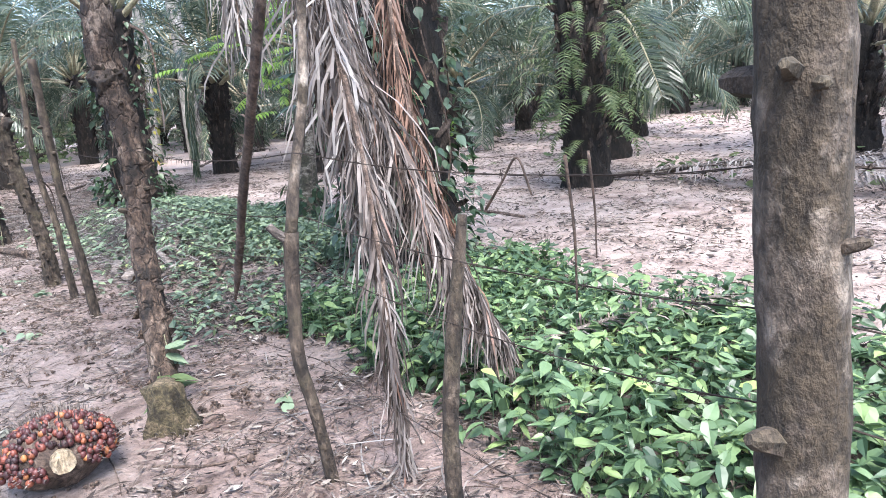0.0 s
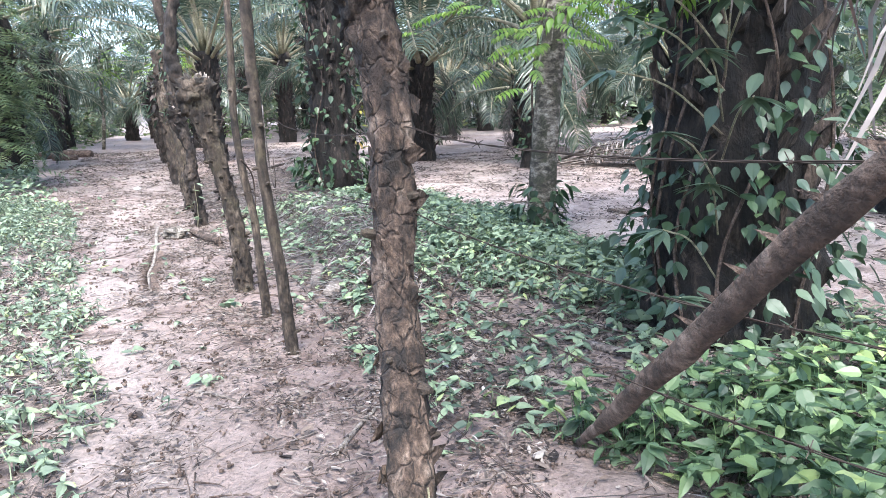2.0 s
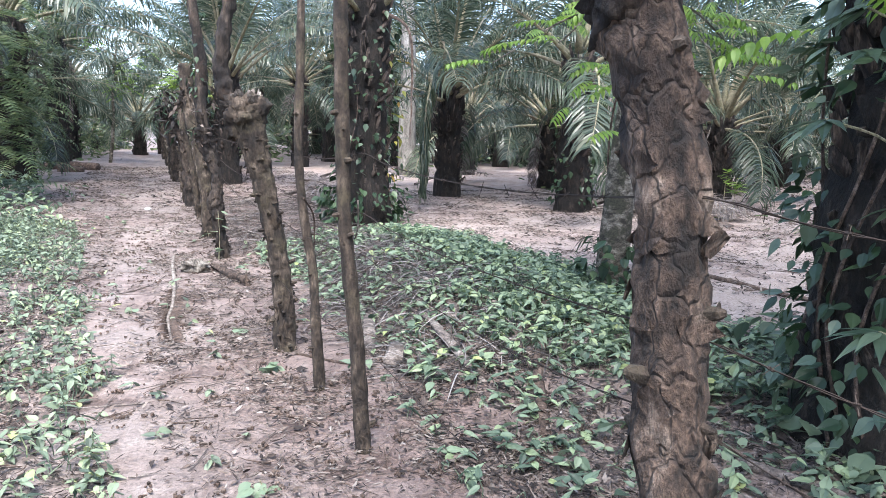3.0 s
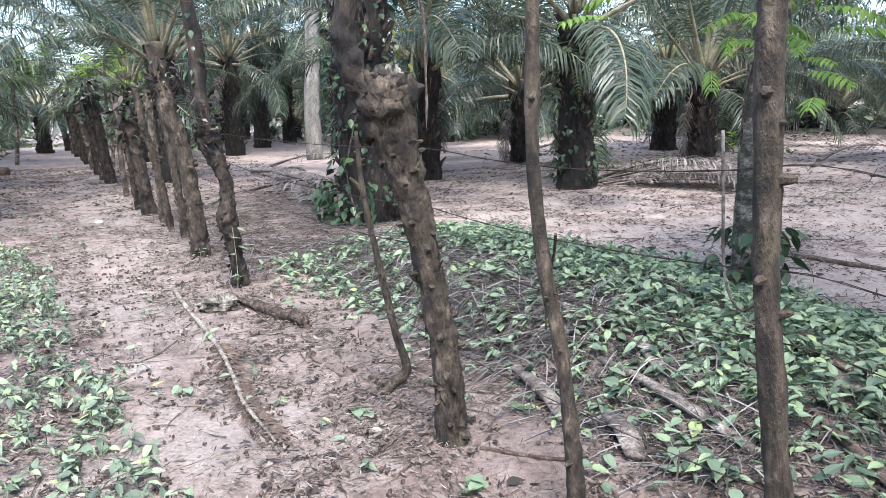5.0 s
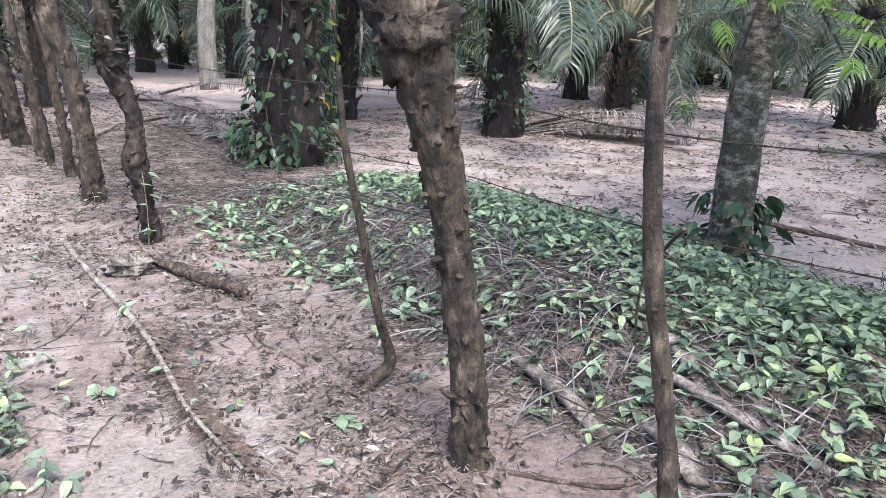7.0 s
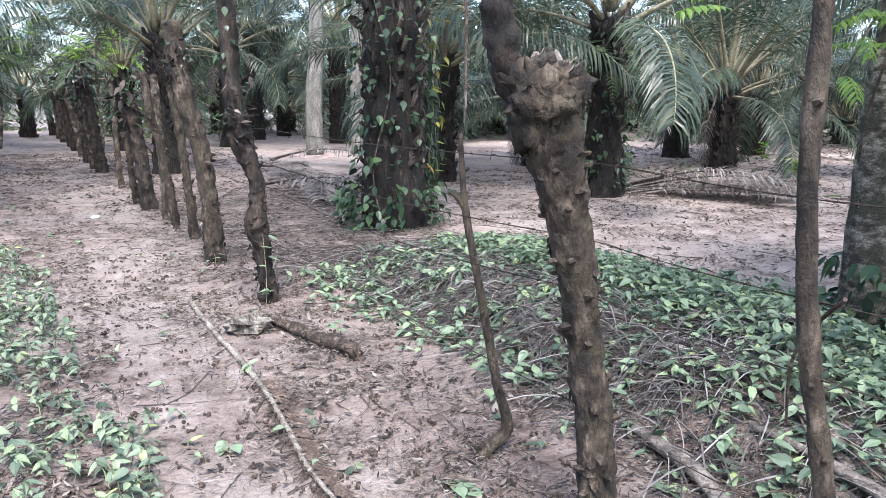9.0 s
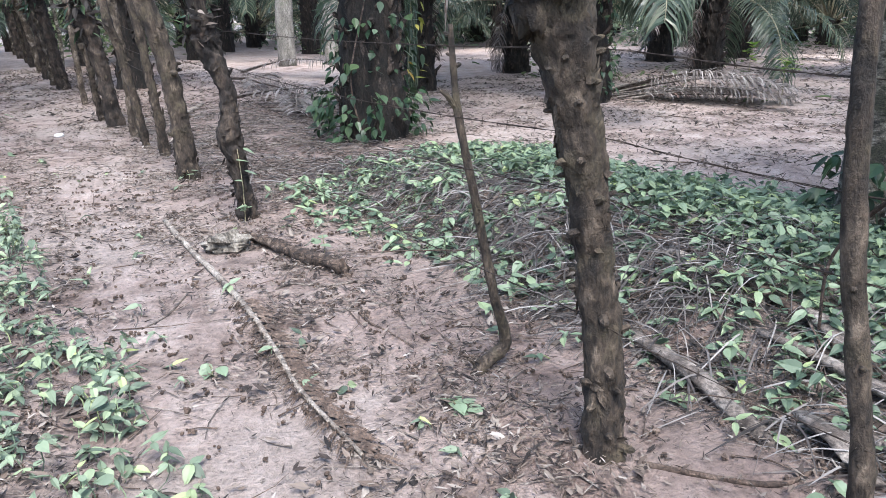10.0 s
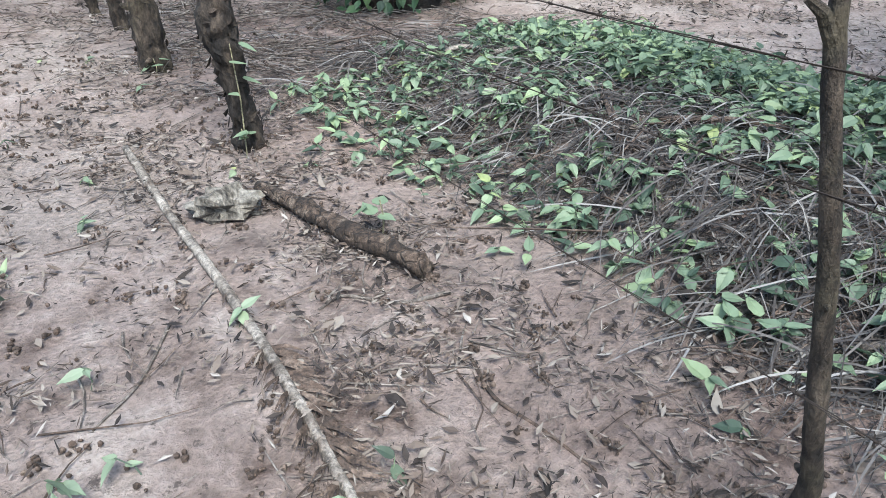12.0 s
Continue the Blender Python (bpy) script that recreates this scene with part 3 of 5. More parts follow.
for n, (x, y, h) in enumerate(((7.4, 36.5, 4.5), (4.4, 39.0, 4.0), (9.6, 32.5, 4.5), (5.2, 31.8, 3.5), (12.5, 36.0, 5.0), (3.0, 46.0, 5.0))):
    palm(x, y, h, 0.36, 300 + n, DARK_L, 26, None, 1)
palm(-3.6, 36.5, 3.5, 0.36, 31, DARK_L, 26, 20, 1)
palm(-1.2, 43.0, 2.0, 0.36, 32, DARK_L, 26, 50, 1)
PLACED = [(3.75, 5.65), (3.2, 14.2), (8.3, 7.6), (7.85, 15.4), (6.4, 18.6), (10.3, 20.6), (13.2, 17.2), (15.8, 20.9), (19, 20.6), (16, 12.9), (11.5, 9.8), (13.2, 5.8), (-3.2, 18), (-4.9, 9.4), (-4.8, 0.9), (-4.6, 27.5), (1.75, 22.8), (1.75, 31), (-3.6, 36.5), (-1.2, 43), (-3.4, 31.5), (-3.3, 23.2), (7.4, 36.5), (4.4, 39), (9.6, 32.5), (5.2, 31.8), (12.5, 36), (3, 46)]
rnd = random.Random(5)
count = 0


def grow(x, y):
    global count
    if -3.4 < x < 2.6 or min(math.hypot(x - a, y - b) for a, b in PLACED) < (4.2 if math.hypot(x - 1, y - 6) < 27 else 3.3):
        return
    dist = min(math.hypot(x - 0.3, y - c) for c in (0.5, 3, 6, 8.3))
    if dist < 5:
        return
    count += 1
    PLACED.append((x, y))
    p = palm(x, y, rnd.choice((1.5, 2.0, 2.0, 2.5) if dist < 30 else (1.0, 1.5, 2.0, 3.0)) if dist > 12 else 3.0, rnd.choice((0.34, 0.40)), 100 + count, DARK_L, 18 if dist < 20 else 22, None, 1 if dist < 26 else 0, dist > 12, False, dist > 26)
    if count % 4 == 0 and dist < 40:
        fern_skirt(p, (0.9, 1.5, 2.0), 1.2, count)


for i in range(-7, 10):
    for j in range(-5, 12):
        x = 3.4 + i * 7.4 + rnd.uniform(-0.7, 0.7)
        y = 5.65 + j * 8.5 + (4.25 if i % 2 else 0) + rnd.uniform(-0.8, 0.8)
        if math.hypot(x - 3, y - 8) < (56 if y < 30 else 78) and not (x < -8 and y < 6 and i % 2) and not (y < -14 and (i + j) % 2):
            grow(x, y)
for i in range(330):
    a, r = radians(rnd.uniform(-25, 115)), rnd.uniform(27, 58)
    grow(1 + r * math.cos(a), 6 + r * math.sin(a))

# ---- fence posts ----


def post(pts, radii, material, label, name="fence_post", seg=12, rough=0.22, seed=0.0, freq=7.0, group="posts of the fence"):
    base = Vector(pts[0])
    base.z = ground_z(base.x, base.y)
    ob = tagged(empty(name, base), label, "post", group)
    m = Mesh()
    path = [Vector(p) - Vector((base.x, base.y, base.z)) for p in pts]
    path[0].z = -0.08
    tube(m, smooth_path(path, 16), radii, seg, rough, freq, seed=seed)
    part("stem", m, material, ob, smooth=True)
    return ob


def knots(ob, pts, radii, material, n, seed, size=0.02):
    """Stubs of cut twigs along a post."""
    rnd = random.Random(seed)
    base = ob.matrix_world.translation
    path = smooth_path([Vector(p) - base for p in pts], 8)
    for _ in range(n):
        i = rnd.randrange(1, len(path) - 1)
        r = float(np.interp(i / (len(path) - 1), np.linspace(0, 1, len(radii)), radii))
        a = rnd.uniform(0, 2 * math.pi)
        o = Vector((math.cos(a), math.sin(a), rnd.uniform(-0.1, 0.5)))
        m = Mesh()
        s = size * rnd.uniform(0.7, 1.5)
        tube(m, [path[i] + o * r * 0.7, path[i] + o * (r + s), path[i] + o * (r + s * 1.7)], [s * 0.9, s * 0.7, s * 0.35], 6, 0.3, 30, seed=seed)
        part("knot", m, material, ob)


def head(ob, at, size, material, seed):
    """Knobbly, broken top of a post with bark flakes."""
    rnd = random.Random(seed)
    base = ob.matrix_world.translation
    m = Mesh()
    c = Vector(at) - base
    vs, fs = [], []
    seg, rings = 34, 24
    for i in range(rings + 1):
        th = math.pi * i / rings
        for k in range(seg):
            ph = 2 * math.pi * k / seg
            d = Vector((math.sin(th) * math.cos(ph), math.sin(th) * math.sin(ph), math.cos(th)))
            o = Vector((seed, -seed, seed * 2))
            r = 1 + 0.35 * noise.noise(d * 1.8 + o) - 0.25 * abs(noise.noise(d * 3.5 + o)) + 0.22 * noise.noise(d * 7 + o) + 0.25 * noise.noise(d * 16 + o)
            r *= 1 - 0.45 * max(0.0, d.z - 0.35)
            vs.append(c + Vector((d.x, d.y * 0.9, d.z * 1.15)) * size * r)
    for i in range(rings):
        for k in range(seg):
            fs.append((i * seg + k, (i + 1) * seg + k, (i + 1) * seg + (k + 1) % seg, i * seg + (k + 1) % seg))
    m.add(vs, fs)
    part("head", m, material, ob, "knobbly broken top", smooth=True)
    f = Mesh()
    for i in range(30):
        a = rnd.uniform(0, 2 * math.pi)
        up = rnd.uniform(0.15, 1.3)
        d = Vector((math.cos(a), math.sin(a), up)).normalized()
        o = Vector((-math.sin(a), math.cos(a), 0))
        q = c + Vector((d.x, d.y, d.z * 1.1)) * size * rnd.uniform(0.8, 1.0)
        w, ln = size * rnd.uniform(0.08, 0.26), size * rnd.uniform(0.08, 0.32)
        tip = q + (d * 0.6 + Vector((rnd.uniform(-0.3, 0.3), rnd.uniform(-0.3, 0.3), rnd.uniform(0.1, 0.9)))).normalized() * ln
        f.add([q + o * w, q - o * w, q - d * w * 0.9, tip + o * w * 0.3, tip - o * w * 0.4], [(0, 1, 4, 3), (1, 2, 4), (2, 0, 3), (2, 3, 4), (0, 2, 1)])
    part("broken_wood", f, CUT if seed in (6.0, 7.0) else POST_BARK, ob, "jagged splinters of broken grey wood")["kind"] = "stuff"


P_A = [(1.46, 0.80, 0), (1.45, 0.80, 0.8), (1.43, 0.81, 1.5), (1.41, 0.82, 2.4)]
a = post(P_A, [0.082, 0.074, 0.072, 0.078], POST_PALE, "thick upright live fence post with pale scarred bark", seg=30, rough=0.16, seed=1)
knots(a, P_A, [0.085, 0.08, 0.075, 0.08], POST_BARK, 12, 3, 0.022)
P_C = [(1.06, 3.85, 0), (1.10, 4.08, 0.35), (1.17, 4.38, 0.9), (1.22, 4.50, 1.37), (1.20, 4.66, 1.9), (1.22, 4.72, 2.5)]
c = post(P_C, [0.080, 0.068, 0.066, 0.072, 0.09, 0.07], CRACKED_BARK, "leaning live fence post with cracked flaking brown bark", seg=28, rough=0.36, seed=2, freq=13)
knots(c, P_C, [0.080, 0.068, 0.066, 0.072, 0.09, 0.07], POST_BARK, 16, 4, 0.018)
head(c, (1.19, 4.62, 1.75), 0.10, POST_DARK, 5.0)
m = Mesh()
cp = smooth_path([Vector(q) - Vector((1.06, 3.85, ground_z(1.06, 3.85))) for q in P_C], 10)
rnd = random.Random(8)
for _ in range(60):
    q = cp[rnd.randrange(2, len(cp) - 8)]
    an = rnd.uniform(0, 2 * math.pi)
    leaf(m, q + Vector((math.cos(an), math.sin(an), 0)) * 0.075, an + 1.57, rnd.uniform(-0.3, 0.3), rnd.uniform(0.04, 0.10), 0.7, roll=1.57 + rnd.uniform(-0.3, 0.3))
part("loose_bark", m, CRACKED_BARK, c, "loose plates of bark")["kind"] = "stuff"
P_D = [(1.115, 6.33, 0), (1.09, 6.38, 0.5), (1.05, 6.42, 1.0), (1.04, 6.44, 1.4), (1.035, 6.46, 2.05)]
d = post(P_D, [0.040, 0.034, 0.035, 0.032], POST_BARK, "slender straight fence post with smooth greyish bark", seed=3, rough=0.22)
knots(d, P_D, [0.040, 0.034, 0.035, 0.032], POST_BARK, 6, 6, 0.014)
P_E = [(1.08, 7.16, 0), (1.06, 7.18, 0.35), (1.055, 7.25, 0.7), (1.015, 7.29, 1.0), (0.995, 7.32, 1.35), (1.01, 7.34, 1.7), (1.03, 7.36, 2.3)]
stake_e = post(P_E, [0.036, 0.028, 0.026, 0.026, 0.022], POST_BARK, "thin wavy fence stake with grey-brown bark", seed=4, rough=0.25)
knots(stake_e, P_E, [0.036, 0.028, 0.026, 0.026, 0.022], POST_BARK, 9, 7, 0.013)
P_K = [(1.0, 7.97, 0), (1.0, 8.0, 0.35), (0.965, 8.04, 0.7), (0.91, 8.05, 1.0), (0.85, 8.07, 1.3), (0.79, 8.10, 1.56)]
k = post(P_K, [0.080, 0.067, 0.063, 0.066, 0.080, 0.118], POST_BARK, "stout leaning fence post with a swollen broken head", seg=40, rough=0.27, seed=5, freq=13)
knots(k, P_K, [0.080, 0.067, 0.063, 0.066, 0.080, 0.118], POST_BARK, 44, 8, 0.015)
head(k, (0.785, 8.10, 1.565), 0.145, POST_BARK, 6.0)
m = Mesh()
b0 = k.matrix_world.translation
tube(m, smooth_path([Vector(q) - b0 for q in ((0.74, 8.12, 1.52), (0.67, 8.15, 1.72), (0.66, 8.16, 1.98), (0.72, 8.16, 2.3))], 12), [0.05, 0.055, 0.048, 0.04], 22, 0.6, 14, seed=3)
part("limb", m, POST_DARK, k, "rotten reddish broken limb", smooth=True)


def plates(ob, pts, radii, n, seed, size=(0.03, 0.08), material=None):
    """Loose plates of bark standing off a post."""
    rnd = random.Random(seed)
    base = ob.matrix_world.translation
    path = smooth_path([Vector(p) - base for p in pts], 10)
    m = Mesh()
    for _ in range(n):
        i = rnd.randrange(1, len(path) - 1)
        r = float(np.interp(i / (len(path) - 1), np.linspace(0, 1, len(radii)), radii))
        a = rnd.uniform(0, 2 * math.pi)
        leaf(m, path[i] + Vector((math.cos(a), math.sin(a), 0)) * r * rnd.uniform(0.95, 1.08), a + 1.57, rnd.uniform(-1.6, 1.6), rnd.uniform(*size), 0.5, roll=1.57 + rnd.uniform(-0.5, 0.5), curl=rnd.uniform(-0.3, 0.3))
    part("loose_bark", m, material or POST_BARK, ob, "loose plates of bark")["kind"] = "stuff"


plates(k, P_K, [0.080, 0.067, 0.063, 0.066, 0.080, 0.118], 110, 3, (0.02, 0.07))
P_J = [(0.97, 8.73, 0), (1.01, 8.72, 0.0), (1.12, 8.71, 0.09), (1.068, 8.725, 0.32), (1.01, 8.79, 0.75), (0.98, 8.87, 1.1), (0.975, 8.91, 1.42)]
j = post(P_J, [0.042, 0.034, 0.029, 0.021, 0.018, 0.017, 0.011], POST_BARK, "thin crooked fence stake with a forked twig", seed=6, rough=0.25)
m = Mesh()
b0 = j.matrix_world.translation
tube(m, [Vector(q) - b0 for q in ((0.98, 8.87, 1.09), (0.94, 8.88, 1.15), (0.92, 8.90, 1.17))], [0.014, 0.011, 0.008], 7, 0.2, 20)
part("twig", m, POST_BARK, j)
knots(j, P_J, [0.042, 0.034, 0.029, 0.021, 0.018, 0.017, 0.011], POST_BARK, 8, 9, 0.010)
P_H = [(0.85, 11.62, 0), (0.83, 11.64, 0.3), (0.78, 11.66, 0.62), (0.80, 11.68, 0.95), (0.70, 11.72, 1.3), (0.68, 11.72, 1.45)]
h = post(P_H, [0.088, 0.062, 0.088, 0.055, 0.098, 0.08], POST_DARK, "dark rotten fence post with ragged hollow top", seg=34, rough=0.5, seed=7, freq=10)
head(h, (0.67, 11.72, 1.42), 0.09, POST_DARK, 7.0)
m = Mesh()
b0 = h.matrix_world.translation
tube(m, smooth_path([Vector(q) - b0 for q in ((0.69, 11.72, 1.38), (0.66, 11.75, 1.75), (0.68, 11.8, 2.2), (0.60, 11.85, 2.9))], 8), [0.06, 0.075, 0.065, 0.05], 14, 0.5, 10, seed=8)
part("limb", m, POST_DARK, h, "dark rotten upper stem", smooth=True)
m = Mesh()
rnd = random.Random(15)
for _ in range(60):
    an = rnd.uniform(0, 6.28)
    leaf(m, Vector((0.66, 11.77, rnd.uniform(1.3, 2.8))) - b0 + Vector((math.cos(an), math.sin(an), 0)) * rnd.uniform(0.06, 0.12), an, rnd.uniform(-1.3, 0.1), rnd.uniform(0.05, 0.09), 0.6)
part("climber", m, IVY, h, "small climbing leaves")["kind"] = "stuff"
P_I = [(0.78, 13.3, 0), (0.76, 13.32, 0.6), (0.70, 13.36, 1.2), (0.58, 13.42, 1.75), (0.54, 13.45, 2.3)]
i_ = post(P_I, [0.105, 0.085, 0.085, 0.10, 0.08], POST_BARK, "thick leaning fence post with brown knotted bark", seg=30, rough=0.36, seed=8, freq=10)
knots(i_, P_I, [0.105, 0.085, 0.085, 0.10, 0.08], POST_BARK, 10, 12, 0.025)
head(i_, (0.56, 13.43, 1.85), 0.10, POST_DARK, 8.0)
plates(h, P_H, [0.088, 0.062, 0.088, 0.055, 0.098, 0.08], 150, 4, (0.03, 0.09), POST_DARK)
plates(i_, P_I, [0.105, 0.085, 0.085, 0.10, 0.08], 60, 5, (0.03, 0.08))
def tuft(ob, at, n, seed, size=0.16):
    """Dry leaves, bark strips and small climbers hanging about a post's top."""
    rnd = random.Random(seed)
    c = Vector(at) - ob.matrix_world.translation
    dry, green = Mesh(), Mesh()
    for i in range(n):
        a = rnd.uniform(0, 6.28)
        p = c + Vector((math.cos(a), math.sin(a), 0)) * size * rnd.uniform(0.3, 0.8) + Vector((0, 0, rnd.uniform(-1.2, 1.6) * size))
        leaf(dry if i % 3 else green, p, a + rnd.uniform(-0.8, 0.8), rnd.uniform(-1.5, 0.6), size * rnd.uniform(0.3, 0.75), rnd.uniform(0.2, 0.55), roll=rnd.uniform(-0.8, 0.8), curl=rnd.uniform(-0.2, 0.5))
    part("dry_tangle", dry, DARK_SCRAP if seed % 2 else LITTER, ob, "dry leaves and bark strips caught on the top")["kind"] = "stuff"
    part("climber", green, IVY, ob, "small climbing leaves")["kind"] = "stuff"


tuft(h, (0.68, 11.72, 1.5), 70, 1)
tuft(i_, (0.57, 13.43, 1.9), 90, 2)
FAR_POSTS = [(0.82, 14.6, 0.055, 1.75, 0), (0.72, 15.2, 0.05, 1.9, 0), (0.74, 16.1, 0.06, 1.9, 1), (0.66, 17.2, 0.11, 1.5, 2), (0.56, 18.0, 0.05, 1.1, 0), (0.54, 20.1, 0.05, 2.0, 1), (0.48, 23.6, 0.13, 1.9, 2),
             (0.42, 24.7, 0.14, 1.8, 1), (0.36, 26.8, 0.12, 1.7, 2), (0.32, 29.0, 0.1, 1.9, 1), (0.25, 31.5, 0.14, 1.9, 2), (0.2, 34.0, 0.12, 1.9, 0), (0.1, 37.5, 0.16, 2.0, 2), (0.0, 41.0, 0.14, 1.9, 1), (-0.2, 45.0, 0.16, 2.0, 2)]
for n, (x, y, r, hh, kind) in enumerate(FAR_POSTS):
    lean = (0.06 + 0.05 * math.sin(n * 2.3)) * hh
    pts = [(x, y, 0), (x - lean * 0.4, y + 0.03, hh * 0.4), (x - lean * (0.8 + 0.3 * math.sin(n)), y + 0.06, hh * 0.75), (x - lean * 1.3, y + 0.1, hh)]
    q = post(pts, [r * 1.1, r * 0.9, r * 0.95, r * (1.25 if r > 0.09 else 0.85)], (POST_BARK, POST_PALE, POST_DARK)[kind],
             ("thin brown fence stake", "pale fence post with knotted bark", "dark stout fence post with ragged top")[kind], seg=16, rough=0.5, seed=20 + n, freq=9)
    if r > 0.09:
        head(q, (pts[3][0], pts[3][1], hh), r * 0.9, POST_DARK, 30.0 + n)
        tuft(q, (pts[3][0], pts[3][1], hh + 0.1), 110, 10 + n, 0.28)
    plates(q, pts, [r * 1.1, r * 0.9, r * 0.95, r], 40, 60 + n, (0.03, 0.10))

# forked pole and stake at the first stretch
P_S1 = [(1.42, 2.72, 0), (1.38, 2.73, 0.3), (1.35, 2.76, 0.55), (1.38, 2.80, 0.8), (1.41, 2.82, 1.04)]
s1 = post(P_S1, [0.029, 0.026, 0.029, 0.029, 0.034], POST_BARK, "forked fence stake, dark below and pale above", seed=9, rough=0.14)
m = Mesh()
b0 = s1.matrix_world.translation
tube(m, smooth_path([Vector(q) - b0 for q in ((1.41, 2.82, 1.02), (1.47, 2.85, 1.25), (1.58, 2.91, 1.6), (1.66, 2.97, 2.1), (1.7, 3.0, 2.6))], 6), [0.028, 0.022, 0.021, 0.018], 10, 0.25, 9)
part("upper_stem", m, POST_PALE, s1, "pale bare upper stem", smooth=True)
m = Mesh()
tube(m, [Vector(q) - b0 for q in ((1.41, 2.82, 1.0), (1.35, 2.83, 1.05), (1.33, 2.84, 1.08))], [0.022, 0.02, 0.016], 8, 0.2, 20)
part("twig", m, DEADWOOD, s1)
P_S2 = [(1.50, 1.92, 0), (1.48, 1.92, 0.4), (1.52, 1.91, 0.8), (1.575, 1.89, 1.17)]
s2 = post(P_S2, [0.026, 0.028, 0.026, 0.016], POST_BARK, "short dark wooden stake with a pointed broken top", seed=10, rough=0.15)
m = Mesh()
tube(m, [(1.03, 3.74, -0.05), (1.02, 3.73, 0.05), (1.01, 3.72, 0.14), (1.02, 3.74, 0.22), (1.03, 3.76, 0.24)], [0.17, 0.13, 0.10, 0.085, 0.05], 20, 0.7, 11, seed=5)
tagged(part("stump", m, MOSS, smooth=True), "low mossy cut stump at a fence post's foot", "stump")

# ---- barbed wire ----
BARB = Mesh()
for a in (0.5, 2.1):
    tube(BARB, [(-0.016 * math.cos(a), -0.006, -0.016 * math.sin(a)), (0.016 * math.cos(a), 0.006, 0.016 * math.sin(a))], [0.001, 0.001], 4)
tube(BARB, [(0, -0.006, 0), (0, 0.006, 0)], [0.0032, 0.0032], 5)
BARB = BARB.data("barb", WIRE)
ANCHOR = [(1.52, -6.0), (1.50, 0.8), (1.46, 2.8), (1.24, 4.42), (1.12, 6.36), (0.95, 8.05), (0.86, 11.68), (0.80, 13.33), (0.76, 16.1), (0.68, 17.2), (0.5, 23.6), (0.36, 29.0), (0.1, 37.5), (-0.2, 45.0)]
rnd = random.Random(3)
for z0 in (1.36, 1.10, 0.92, 0.5):
    pts = []
    for (x0, y0), (x1, y1) in zip(ANCHOR, ANCHOR[1:]):
        sag = rnd.uniform(0.02, 0.07)
        for s in range(8):
            t = s / 8
            pts.append(Vector((x0 + (x1 - x0) * t, y0 + (y1 - y0) * t, z0 - 4 * sag * t * (1 - t) + 0.02 * noise.noise(Vector((y0, z0 * 9, 0))))))
    pts.append(Vector((*ANCHOR[-1], z0)))
    w = tagged(empty("barbed_wire"), "rusty barbed wire strung between the fence posts", "barbed wire", "wires of the fence")
    for ph in (0, 1):
        m = Mesh()
        fine = smooth_path(pts, 3)
        tube(m, [q + Vector((0.0013 if (n + ph) % 2 else -0.0013, 0, 0.0013 if (n // 2 + ph) % 2 else -0.0013)) for n, q in enumerate(fine)], [0.0012, 0.0012], 4)
        part("strand", m, WIRE, w)
    y, n = 0.2, 0
    ys = [q.y for q in pts]
    while y < 15.0:
        b = part("barb", BARB, None, w)
        b.matrix_local = pose(float(np.interp(y, ys, [q.x for q in pts])), y, float(np.interp(y, ys, [q.z for q in pts])), rnd.uniform(-15, 15), rnd.uniform(0, 180), 0)
        y += 0.14 + rnd.uniform(-0.01, 0.01)

# ---- dead fronds hanging from the near palm ----


def hanging_frond(path, radii, parent, n, ln, seed, label, spread=0.10, twist=0.25, start=0.1, width=0.0066, leaf_mat=None, rib_mat=None):
    rnd = random.Random(seed)
    inv = parent.matrix_world.inverted()
    pts = smooth_path(path, 8)
    mr, ml = Mesh(), Mesh()
    tube(mr, [inv @ p for p in pts], radii, 8, 0.15, 10, flat=0.7)
    for k in range(n):
        s = start + (1 - start) * rnd.random()
        i = min(int(s * (len(pts) - 1)), len(pts) - 2)
        p = pts[i].lerp(pts[i + 1], rnd.random())
        a = rnd.uniform(0, 2 * math.pi)
        o = Vector((math.cos(a), math.sin(a), 0))
        l = ln * rnd.uniform(0.5, 1.15) * (1.15 - 0.6 * s)
        d = (pts[i + 1] - pts[i]).normalized()
        q = [p]
        v = (o * spread * 3 + d * 0.5 + Vector((0, 0, -0.4))).normalized()
        for st in range(5):
            p = p + v * l / 5
            v = (v + Vector((0, 0, -0.9)) + Vector((rnd.uniform(-1, 1), rnd.uniform(-1, 1), 0)) * twist * (2.2 if st == k % 5 else 0.7)).normalized()
            g = ground_z(p.x, p.y) + 0.02
            q.append(Vector((p.x, p.y, max(p.z, g))))
        side = Vector((math.cos(a * 3), math.sin(a * 3), 0.2)).normalized()
        w = width * rnd.uniform(0.5, 1.2)
        strip(ml, [inv @ t for t in q], [w * 0.5, w, w, w * 0.9, w * 0.7, 0.001], inv.to_3x3() @ side)
    return part("hanging_frond", two("hanging_frond", ml, leaf_mat or DEADFROND, mr, rib_mat or DARKTWIG), None, parent, label)


HANG_L = "dry grey-brown dead frond hanging to the ground"
bpy.context.view_layer.update()
hanging_frond([(3.2, 4.9, 3.0), (2.45, 4.05, 2.75), (2.03, 3.35, 1.95), (2.10, 3.06, 1.32), (2.19, 2.86, 0.85), (2.40, 2.76, 0.36)], [0.035, 0.018, 0.012, 0.008], palm_near, 1000, 0.72, 1, HANG_L, 0.15, 0.62)
hanging_frond([(3.2, 4.9, 2.9), (2.25, 3.85, 2.8), (1.90, 3.25, 2.1), (1.74, 2.76, 1.3), (1.66, 2.55, 0.65), (1.64, 2.48, 0.04)], [0.035, 0.018, 0.012, 0.007], palm_near, 620, 0.6, 2, HANG_L, 0.07, 0.5)
